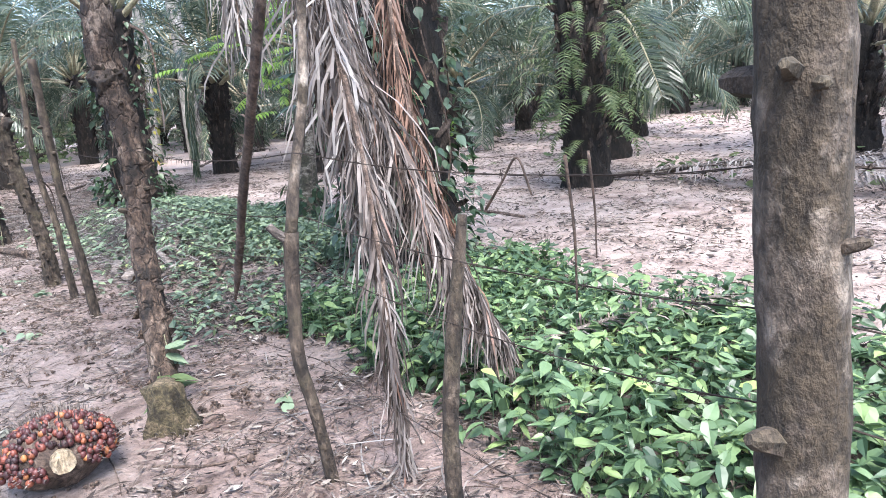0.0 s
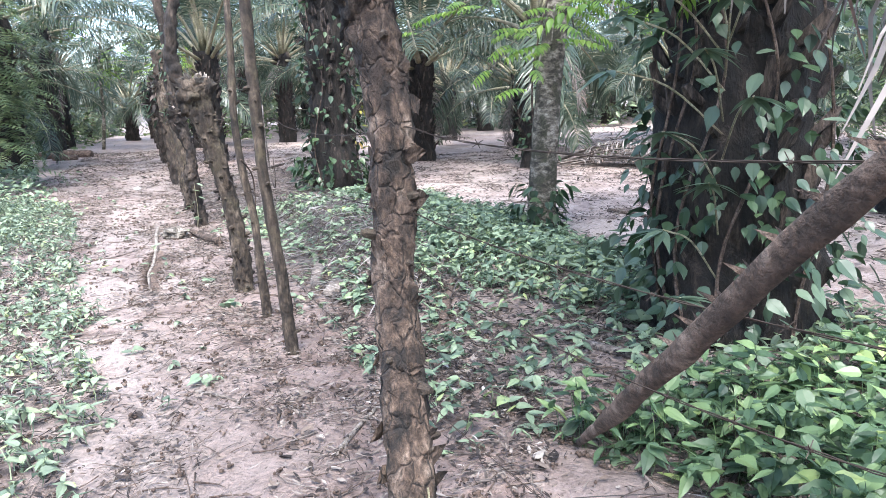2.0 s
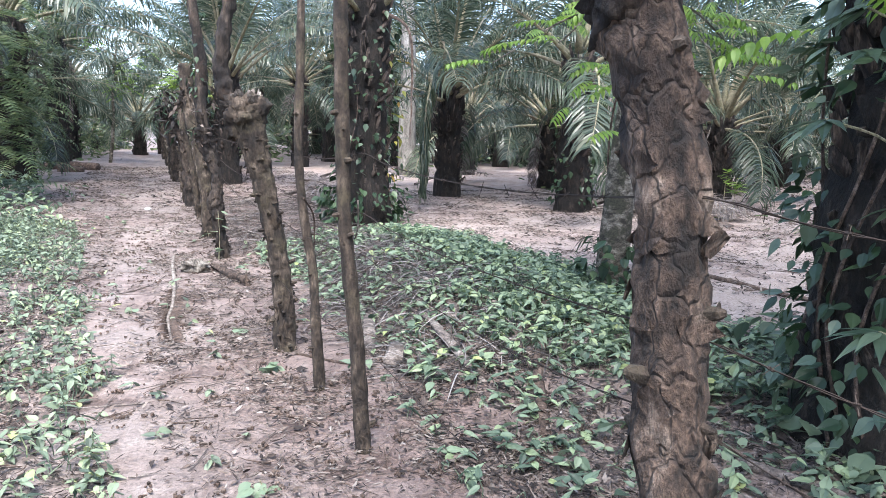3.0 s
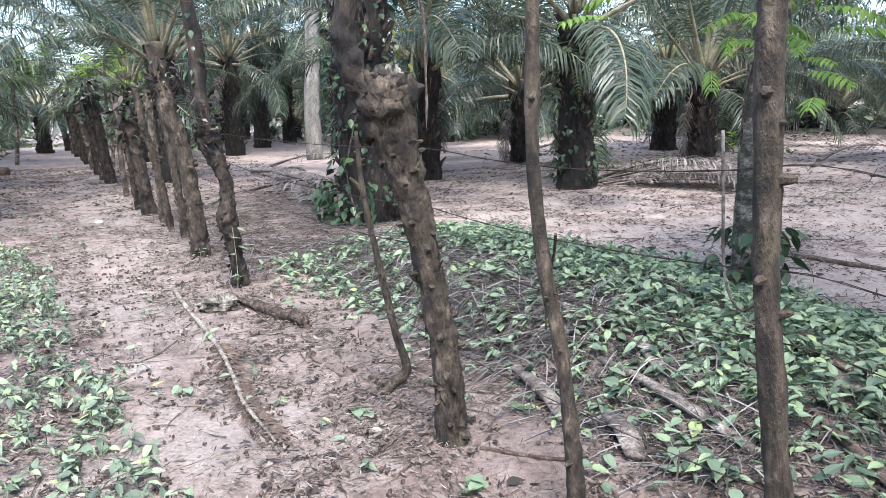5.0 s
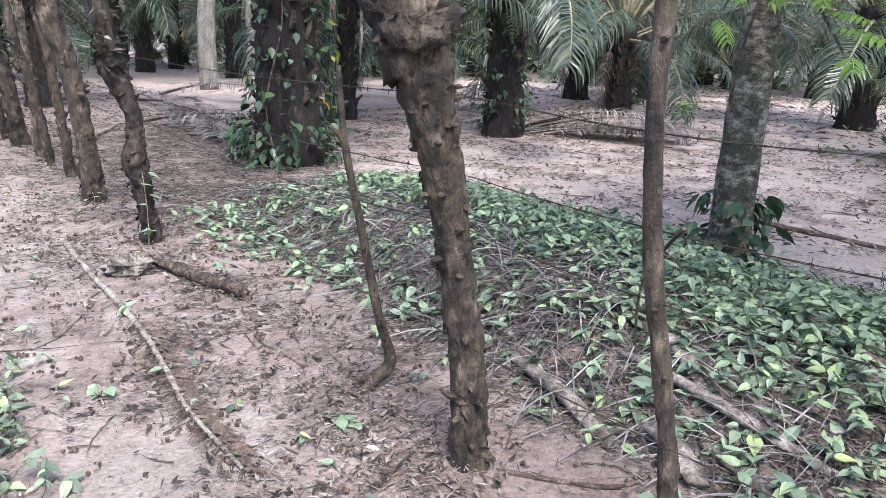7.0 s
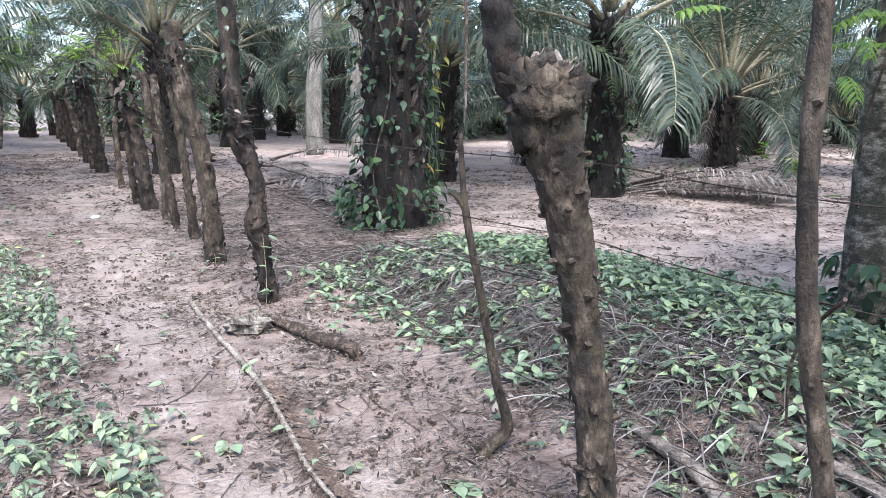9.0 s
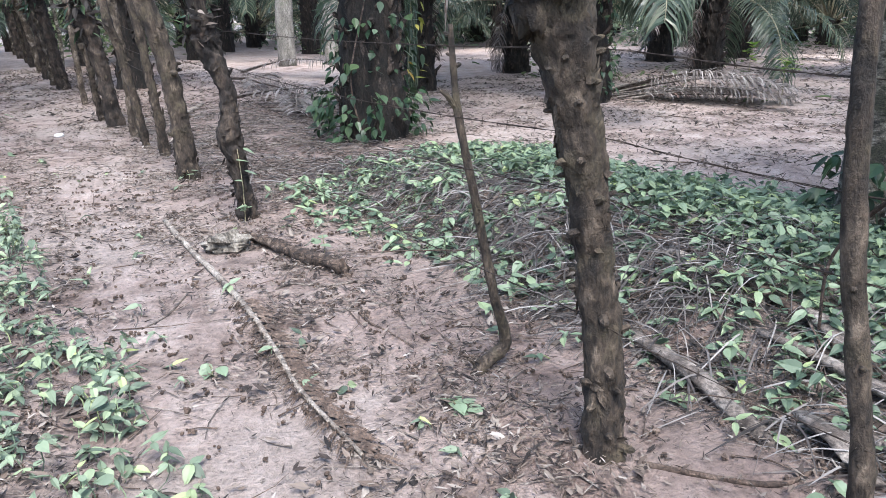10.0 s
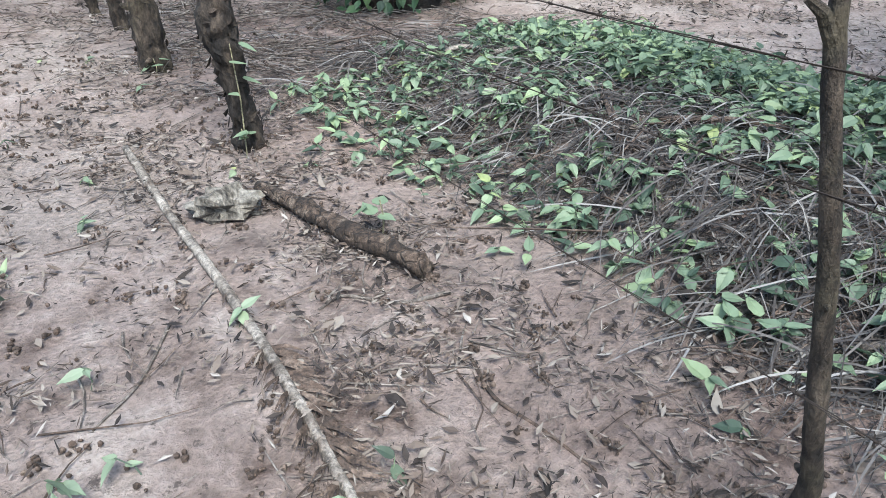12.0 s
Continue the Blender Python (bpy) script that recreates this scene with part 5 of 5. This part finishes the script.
twigs((-2.0, 4.5, 1.5, 16.5), 6600, 1, (0.05, 0.28), 0.0034, DEADWOOD, litter_at)
twigs((-2.0, 4.5, 1.5, 16.5), 5600, 2, (0.04, 0.24), 0.0034, DARKTWIG, litter_at)


def blades(box, n, seed, ln, material, lift, label):
    """Long dead leaflets draped over the heap."""
    rnd = random.Random(seed)
    m = Mesh()
    for _ in range(n):
        x, y = rnd.uniform(box[0], box[1]), rnd.uniform(box[2], box[3])
        a, l = rnd.gauss(2.6, 0.9), rnd.uniform(*ln)
        c, lf = rnd.gauss(0, 0.14), rnd.random() ** 2 * lift
        pts = []
        for k in range(6):
            pts.append(Vector((x, y, ground_z(x, y) + 0.012 + lf * math.sin(math.pi * (k + 0.5) / 6))))
            x, y, a = x + math.cos(a) * l / 5, y + math.sin(a) * l / 5, a + c * 0.5
        w = rnd.uniform(0.0015, 0.0045)
        strip(m, pts, [w * 0.7, w, w, w, w * 0.8, 0.001], Vector((-math.sin(a), math.cos(a), rnd.uniform(-0.7, 0.7))).normalized())
    return tagged(part("pruning_litter", m, material), label, "prunings", kind="stuff")


blades((1.75, 3.5, 8.4, 12.6), 5200, 3, (0.2, 0.55), MULCH, 0.12, "heap of thin grey dead leaflets under the leaves")
blades((1.6, 3.0, 7.0, 9.5), 1300, 4, (0.2, 0.5), MULCH, 0.10, "brown dead leaflets among the green cover")
blades((0.9, 3.4, 12.2, 18.0), 1500, 7, (0.2, 0.6), MULCH, 0.08, "grey dead leaflets strewn behind the fence")
twigs((0.9, 3.6, 12.2, 19.0), 420, 8, (0.15, 0.6), 0.006, DEADWOOD, None, "twig_litter", "grey dry twigs strewn behind the fence", 0.05)
blades((1.4, 2.4, 1.6, 4.2), 160, 5, (0.2, 0.5), MULCH, 0.03, "brown dead leaflets fallen below the hanging fronds")
twigs((1.6, 3.6, 7.6, 13.0), 400, 6, (0.2, 0.5), 0.0035, DARKTWIG, None, "twig_litter", "thin dark twigs in the heap of prunings", 0.08)
twigs((4.8, 12.0, 2.0, 20.0), 900, 5, (0.1, 0.5), 0.005, DARKTWIG, litter_at)
rnd = random.Random(9)
m = Mesh()
for _ in range(1500):
    x, y = rnd.uniform(-0.8, 2.3), rnd.uniform(3.0, 14.0)
    n = rnd.randrange(1, 9)
    for k in range(n):
        s = rnd.uniform(0.004, 0.012)
        px, py = x + rnd.gauss(0, 0.016), y + rnd.gauss(0, 0.016)
        blob(m, (px, py, ground_z(px, py) + 0.006 + s * 0.7), (s, s * rnd.uniform(0.7, 1.2), s * 0.9), 0.5, 5, 3, k + x)
tagged(part("crumb_litter", m, DARKTWIG), "dark crumbs and worm casts on the soil", "soil crumbs", kind="stuff")

# ---- things lying on the ground ----


def lying(name, pts, radii, material, label, category, rough=0.2, seg=9, flat=1.0, freq=9.0, seed=1.0, lift=0.5):
    base = Vector((pts[0][0], pts[0][1], ground_z(pts[0][0], pts[0][1])))
    m = Mesh()
    path = []
    for p in smooth_path([(*q, 0) if len(q) == 2 else q for q in pts], 6):
        g = ground_z(p.x, p.y)
        path.append(Vector((p.x, p.y, g + p.z + max(radii) * lift)) - base)
    tube(m, path, radii, seg, rough, freq, flat=flat, seed=seed)
    ob = part(name, m, material, smooth=True)
    ob.location = base
    return tagged(ob, label, category)


rod = tagged(empty("frond_rib", (0.31, 12.0, ground_z(0.31, 12.0))), "long bare dry palm frond rib lying along the path", "frond rib")
m, fz = Mesh(), Mesh()
rp = [(0.31, 12.05), (0.30, 11.3), (0.31, 10.7), (0.315, 10.15), (0.305, 9.7), (0.285, 9.3), (0.262, 9.08), (0.268, 8.8), (0.285, 8.42)]
rb = Vector((0.31, 12.0, ground_z(0.31, 12.0)))
path = [Vector((p.x, p.y, ground_z(p.x, p.y) + 0.016)) - rb for p in smooth_path([(*q, 0) for q in rp], 6)]
tube(m, path, [0.021, 0.020, 0.018, 0.014, 0.008], 10, 0.22, 14)
part("rib", m, CUT, rod, smooth=True)
rnd = random.Random(4)
for k in range(420):
    i = rnd.randrange(20, len(path))
    p = path[i]
    sd = rnd.choice((-1, 1))
    e = p + Vector((sd * rnd.uniform(0.03, 0.10), -rnd.uniform(0.05, 0.15), 0.008))
    strip(fz, [p, p.lerp(e, 0.6) + Vector((0, 0, 0.012)), e], [0.005, 0.006, 0.001], Vector((0.3, 0.8, 0.3)).normalized())
part("leaflet_fringe", fz, DARKTWIG, rod, "short withered leaflet stubs")["kind"] = "stuff"
log = lying("fallen_branch", [(0.70, 11.1), (0.77, 10.85), (0.86, 10.45), (0.95, 10.06)], [0.028, 0.040, 0.046, 0.040], CRACKED_BARK, "short rotten branch with flaking grey bark on the soil", "branch", 0.5, 18, freq=12, seed=4, lift=1.0)
m = Mesh()
tube(m, [(0.25, -1.02, 0.0), (0.26, -1.02, 0.07), (0.25, -1.01, 0.13)], [0.028, 0.022, 0.012], 7, 0.3, 20)
part("stub", m, DARKTWIG, log, "upright broken stub")
m = Mesh()
blob(m, (0, 0, 0.045), (0.15, 0.10, 0.075), 0.8, 16, 12, 4.0, -0.4)
blk = tagged(part("wood_block", m, STONE), "weathered grey wedge of split wood on the soil", "wood block")
blk.location = (0.53, 11.0, ground_z(0.53, 11.0))
lying("fallen_twig", [(0.84, 9.62), (0.80, 9.45), (0.84, 9.28), (0.87, 9.1)], [0.007, 0.006, 0.004], DARKTWIG, "thin bent brown twig on bare soil", "twig", 0.1, 6)
lying("fallen_twig", [(0.55, 5.98), (0.66, 5.86), (0.75, 5.74)], [0.012, 0.010], DEADWOOD, "short pale stick on the path", "stick", 0.15, 6)
lying("fallen_twig", [(0.77, 6.93), (0.88, 6.82), (0.99, 6.67)], [0.012, 0.009], DARKTWIG, "short dark stick by the fence", "stick", 0.15, 6)
lying("fallen_twig", [(1.07, 5.03), (1.2, 5.2), (1.34, 5.37)], [0.013, 0.010], CUT, "pale bleached stick behind the fence", "stick", 0.15, 6)
lying("fallen_twig", [(0.98, 9.95), (0.8, 10.0), (0.66, 10.15), (0.55, 10.12)], [0.009, 0.005], DEADWOOD, "thin curved grey stick on the soil", "stick", 0.15, 6)
lying("fallen_twig", [(0.10, 10.3), (-0.05, 10.05), (-0.2, 9.9)], [0.006, 0.004], DEADWOOD, "thin grey stick on the path", "stick", 0.15, 6)
lying("fallen_twig", [(1.05, 7.85), (1.3, 7.55), (1.5, 7.5)], [0.012, 0.008], DARKTWIG, "dark stick behind the fence", "stick", 0.15, 6)
lying("fallen_twig", [(0.85, 3.4), (1.05, 3.2), (1.25, 3.15)], [0.008, 0.005], DARKTWIG, "thin dark stick by the stump", "stick", 0.15, 6)
lying("fallen_branch", [(2.72, 5.68), (2.86, 5.36), (3.0, 5.1)], [0.03, 0.022], DEADWOOD, "grey branch piece at a palm's foot", "branch", 0.2, 8)
lying("fallen_branch", [(5.6, 9.6), (5.75, 8.5), (5.9, 7.4), (5.9, 6.4)], [0.03, 0.02], DARKTWIG, "long dark branch lying on bare ground", "branch", 0.2, 8)
PET = "thick dry palm petiole half buried under leaves"
for a_, b_, r, mt, bend in (((2.26, 8.95), (2.34, 8.5), 0.038, CUT, 0.05), ((2.43, 8.75), (2.12, 7.5), 0.05, DARKTWIG, 0.03), ((1.80, 8.97), (2.26, 8.5), 0.034, DEADWOOD, 0.02), ((2.0, 8.95), (1.44, 8.08), 0.020, CUT, 0.0),
                            ((1.74, 8.55), (1.52, 7.66), 0.062, DEADWOOD, 0.05), ((1.80, 7.5), (1.72, 6.98), 0.05, DEADWOOD, 0.02), ((2.29, 8.1), (2.09, 7.66), 0.06, DEADWOOD, 0.06), ((2.02, 8.1), (1.99, 6.9), 0.05, DEADWOOD, 0.04),
                            ((2.42, 9.65), (2.43, 8.25), 0.03, DARKTWIG, 0.04), ((2.75, 9.4), (2.86, 8.75), 0.045, DEADWOOD, 0.06), ((2.62, 8.5), (2.55, 7.4), 0.05, DEADWOOD, 0.04), ((2.3, 10.4), (3.0, 9.6), 0.04, DARKTWIG, 0.05),
                            ((3.0, 11.6), (2.2, 11.9), 0.04, DEADWOOD, 0.06), ((2.9, 8.2), (3.1, 7.0), 0.05, DARKTWIG, 0.04), ((2.2, 12.1), (2.7, 11.9), 0.035, CUT, 0.08), ((1.7, 9.3), (2.2, 8.8), 0.024, DEADWOOD, 0.02),
                            ((1.95, 10.2), (2.35, 9.35), 0.022, DEADWOOD, 0.03), ((2.6, 10.9), (2.0, 10.1), 0.025, DARKTWIG, 0.04), ((2.5, 7.2), (2.0, 6.2), 0.04, DARKTWIG, 0.03), ((1.62, 9.15), (1.5, 8.6), 0.016, CUT, 0.0)):
    mid = ((a_[0] + b_[0]) / 2, (a_[1] + b_[1]) / 2 + 0.03, bend)
    o = lying("palm_petiole", [(*a_, 0.02), mid, (*b_, -0.01)], [r * 0.6, r * 0.9, r * 0.8], mt, PET, "petiole", 0.22, 9, 0.6, 8, a_[0] * 7, 0.05)
    o["group"] = "pruned petioles in the heap"
slab = Mesh()
tube(slab, [(0, 0, 0.03), (0.1, 0.16, 0.06), (0.16, 0.34, 0.05)], [0.05, 0.07, 0.05], 8, 0.2, 9, flat=0.3)
sb = tagged(part("bark_slab", slab, DEADWOOD, smooth=True), "pale curled slab of dry petiole sheath", "bark slab")
sb.location = (1.55, 7.35, ground_z(1.55, 7.35))


def ground_frond(x, y, turn, scale, seed, material, label, arch=8):
    mr, ml = frond_meshes(4.0, arch, arch * 2.2, seed, 60, 0.2, 0.35, 0.6, 0.014, 0.1)
    g = part("fallen_frond", two("fallen_frond", ml, material, mr, DEADWOOD), None)
    g.matrix_world = pose(x, y, ground_z(x, y) + 0.06, 0, 0, turn) @ Matrix.Scale(scale, 4)
    me = g.data
    inv_ = g.matrix_world.inverted()
    for v in me.vertices:
        w = g.matrix_world @ v.co
        lo = ground_z(w.x, w.y) + 0.012
        if w.z < lo:
            v.co = inv_ @ Vector((w.x, w.y, lo + 0.01 * ((v.index * 7) % 5) / 5))
    return tagged(g, label, "palm frond", "fallen fronds")


GF = "grey dead palm frond lying on bare ground"
bpy.context.view_layer.update()
for n, (x, y, tn, sc, mt) in enumerate(((8.15, 15.0, -47, 0.58, GREYFROND), (8.35, 15.2, -42, 0.6, DEADFROND), (8.55, 15.0, -56, 0.6, GREYFROND), (8.3, 14.8, -50, 0.62, DEADFROND), (8.45, 15.4, -52, 0.7, GREYFROND), (8.2, 15.3, -38, 0.62, GREYFROND), (8.5, 15.6, -75, 0.8, GREYFROND), (8.7, 15.5, -62, 0.75, GREYFROND), (8.9, 15.3, -82, 0.7, GREYFROND), (9.0, 15.7, -68, 0.7, DEADFROND), (4.6, 24.6, -62, 0.9, GREYFROND), (4.9, 22.6, -120, 0.7, GREYFROND), (8.9, 7.6, -88, 1.0, GREYFROND), (9.3, 7.0, -98, 0.9, GREYFROND), (9.6, 5.5, -80, 0.9, GREYFROND),
                                        (3.9, 18.8, -110, 0.7, GREYFROND), (2.7, 19.0, -60, 0.8, GREYFROND), (3.2, 16.6, -30, 0.5, DEADFROND), (2.7, 3.1, -20, 0.5, DEADFROND), (6.6, 21.5, 30, 0.9, DEADFROND), (11.5, 22.5, -20, 0.9, GREYFROND), (14.5, 15.0, 10, 0.9, DEADFROND))):
    ground_frond(x, y, tn, sc, 200 + n, mt, GF, 10 - 3 * (n % 3) if n < 6 else 20 - 5 * (n % 3) if n < 12 else 9 + 3 * (n % 3))

# dead frond with its leaflets standing up like a comb
ca, cb = Vector((3.82, 23.69, 0)), Vector((4.02, 19.16, 0))
comb = tagged(empty("fallen_frond", (ca.x, ca.y, ground_z(ca.x, ca.y))), "grey dead frond with bare leaflets standing like a comb", "palm frond", "fallen fronds")
rnd = random.Random(52)
m, l = Mesh(), Mesh()
cp = [ca.lerp(cb, t / 24) for t in range(25)]
cp = [Vector((q.x, q.y, ground_z(q.x, q.y) + 0.04 + 0.10 * math.sin(math.pi * n / 24))) - comb.matrix_world.translation for n, q in enumerate(cp)]
tube(m, cp, [0.035, 0.022, 0.012], 7, 0.15, 8)
part("rib", m, DARKTWIG, comb, smooth=True)
along = (cb - ca).normalized()
side = Vector((-along.y, along.x, 0))
for k in range(90):
    q = cp[2].lerp(cp[-1], k / 90) if k % 2 else cp[min(24, 2 + k // 4)]
    sd = 1 if k % 2 else -1
    ln = rnd.uniform(0.35, 0.6)
    d = (Vector((0, 0, 1)) * rnd.uniform(0.5, 1.0) + side * sd * rnd.uniform(0.2, 0.7) + along * rnd.uniform(0.1, 0.5)).normalized()
    pts = [q]
    for st in range(4):
        pts.append(pts[-1] + d * ln / 4)
        d = (d + side * sd * 0.3 + Vector((0, 0, -0.28))).normalized()
    strip(l, pts, [0.006, 0.009, 0.009, 0.007, 0.002], along)
part("leaflet_comb", l, GREYFROND, comb, "pale bare leaflets")["kind"] = "stuff"
HEAP = "dry cut palm petiole in a small heap"
for n, (a_, b_, r, up) in enumerate((([2.89, 17.12], [3.3, 15.98], 0.07, 0.05), ([3.44, 18.08], [3.1999999999999997, 16.28], 0.06, 0.12), ([2.99, 17.62], [3.4499999999999997, 15.88], 0.05, 0.0), ([1.45, 17.3], [2.25, 18.95], 0.04, 0.02))):
    o = lying("palm_petiole", [(*a_, 0.02), ((a_[0] + b_[0]) / 2 + 0.05, (a_[1] + b_[1]) / 2, up), (*b_, 0.0)], [r * 0.6, r, r * 0.8], (DEADWOOD, CUT, DARKTWIG, CUT)[n], HEAP, "petiole", 0.25, 9, 0.6, 8, n * 3.0)
    o["group"] = "petioles behind the fence"

# palm fruit bunch with its cut stalk
bx, by = 0.51, 3.56
bunch = tagged(empty("fruit_bunch", (bx, by, ground_z(bx, by))), "ripe red and orange oil palm fruit bunch with cut stalk", "fruit bunch")
m = Mesh()
blob(m, (0, 0, 0.14), (0.225, 0.18, 0.145), 0.25, 14, 9, 2.0)
part("core", m, DARKTWIG, bunch, smooth=True)
rnd = random.Random(6)
fm, sp = Mesh(), Mesh()
for k in range(560):
    a, t = rnd.uniform(0, 6.28), math.acos(rnd.uniform(-0.25, 1))
    d = Vector((math.sin(t) * math.cos(a), math.sin(t) * math.sin(a), math.cos(t)))
    if d.y < -0.6 and abs(d.x) < 0.3 and d.z < 0.55:
        continue
    p = Vector((d.x * 0.235, d.y * 0.19, 0.14 + d.z * 0.15))
    if p.z < 0.015:
        continue
    s = rnd.uniform(0.010, 0.018)
    blob(fm, p, (s, s, s * 1.15), 0.15, 7, 5, k * 0.37)
    if rnd.random() < 0.7:
        strip(sp, [p, p + d * 0.02, p + d * rnd.uniform(0.022, 0.04) + Vector((0, 0, rnd.uniform(0.005, 0.035) * max(0.2, d.z)))], [0.005, 0.004, 0.001], Vector((-d.y, d.x, 0.1)).normalized())
ob = part("fruit_cluster", fm, FRUIT, bunch, "packed maroon and orange fruits", smooth=True)
ob["kind"] = "stuff"
part("spine_fringe", sp, DEADWOOD, bunch, "dry grey spines")["kind"] = "stuff"
m = Mesh()
tube(m, [(0.0, -0.10, 0.15), (0.0, -0.18, 0.165), (0.0, -0.22, 0.175)], [0.055, 0.052, 0.048], 14, 0.15, 20)
part("cut_stalk", m, FLESH, bunch, "pale cut stalk end")
for n, (x, y) in enumerate(((1.45, 3.85), (1.2, 3.1), (0.95, 3.0))):
    m = Mesh()
    blob(m, (0, 0, 0.018), (0.022, 0.018, 0.018), 0.2, 8, 6, n)
    o = tagged(part("loose_fruit", m, DARKTWIG, smooth=True), "single dark fallen palm fruit on soil", "palm fruit", "loose fruits")
    o.location = (x, y, ground_z(x, y))
m = Mesh()
for ln, yaw, wd, cl in ((0.42, 0.5, 0.42, 0.12), (0.3, 0.15, 0.5, -0.1), (0.26, 0.9, 0.45, 0.2)):
    leaf(m, (-0.16, -0.08, 0.03), yaw, 0.08, ln, wd, fold=0.25, curl=cl)
o = tagged(part("withered_leaf", m, PALELEAF), "large withered pale grey-green leaf lying on the path", "leaf")
o.location = (0.22, 4.2, ground_z(0.22, 4.2))
m = Mesh()
blob(m, (0, 0, 0.02), (0.06, 0.045, 0.03), 0.3, 9, 6, 2.0)
o = tagged(part("white_scrap", m, CHALK, smooth=True), "small white scrap lying on the path", "litter")
o.location = (-0.1, 16.7, ground_z(-0.1, 16.7))
cord = Mesh()
tube(cord, smooth_path([(1.0, 7.2, 1.1), (1.07, 7.3, 1.0), (1.09, 7.37, 0.87), (1.08, 7.36, 0.7)], 5), [0.006, 0.004], 5)
inv = stake_e.matrix_world.inverted()
cord.v = [tuple(inv @ Vector(q)) for q in cord.v]
part("cord", cord, DARKTWIG, stake_e, "frayed dark strip tied to the stake")

# twigs caught on the wires
for n, (pts, r) in enumerate((([(1.475, 1.36, 1.37), (1.485, 1.35, 1.2), (1.48, 1.345, 1.03)], 0.0045), ([(1.475, 1.29, 1.38), (1.49, 1.29, 1.25), (1.485, 1.285, 1.14)], 0.0035), ([(1.48, 1.66, 1.22), (1.475, 1.58, 1.30), (1.475, 1.52, 1.36), (1.48, 1.48, 1.27)], 0.0045),
                              ([(1.10, 6.62, 1.45), (1.10, 6.61, 1.28), (1.11, 6.60, 1.06), (1.12, 6.55, 0.97), (1.12, 6.48, 1.04), (1.11, 6.44, 1.16)], 0.005))):
    m = Mesh()
    tube(m, smooth_path(pts, 6), [r, r * 0.6], 6, 0.2, 20)
    tagged(part("dry_vine", m, DEADWOOD if n > 2 else DARKTWIG, smooth=True), "dry vine twig hooked over the barbed wire", "vine twig", "twigs on the wire")
# larger dry leaves among the litter
rnd = random.Random(31)
m = Mesh()
for _ in range(700):
    x, y = rnd.uniform(-1.8, 2.4), rnd.uniform(2.0, 16.0)
    if rnd.random() < litter_at(x, y) * 1.3:
        leaf(m, (x, y, ground_z(x, y) + 0.018), rnd.uniform(0, 6.28), rnd.gauss(0.1, 0.2), rnd.uniform(0.045, 0.09), rnd.uniform(0.3, 0.55), roll=rnd.gauss(0, 0.3), curl=rnd.uniform(-0.3, 0.3), fold=rnd.uniform(-0.5, 0.5))
tagged(part("dry_leaf_litter", m, LITTER), "large curled dry leaves on the soil", "dry leaves", kind="stuff")
lying("fallen_log", [(-1.9, 28.2), (-2.7, 28.6), (-3.6, 28.5)], [0.14, 0.16, 0.13], DARKTWIG, "dark fallen palm log at the path's edge", "log", 0.3, 12)
lying("fallen_log", [(-2.2, 27.2), (-2.9, 27.3)], [0.10, 0.12], DARKTWIG, "dark fallen palm log at the path's edge", "log", 0.3, 12)
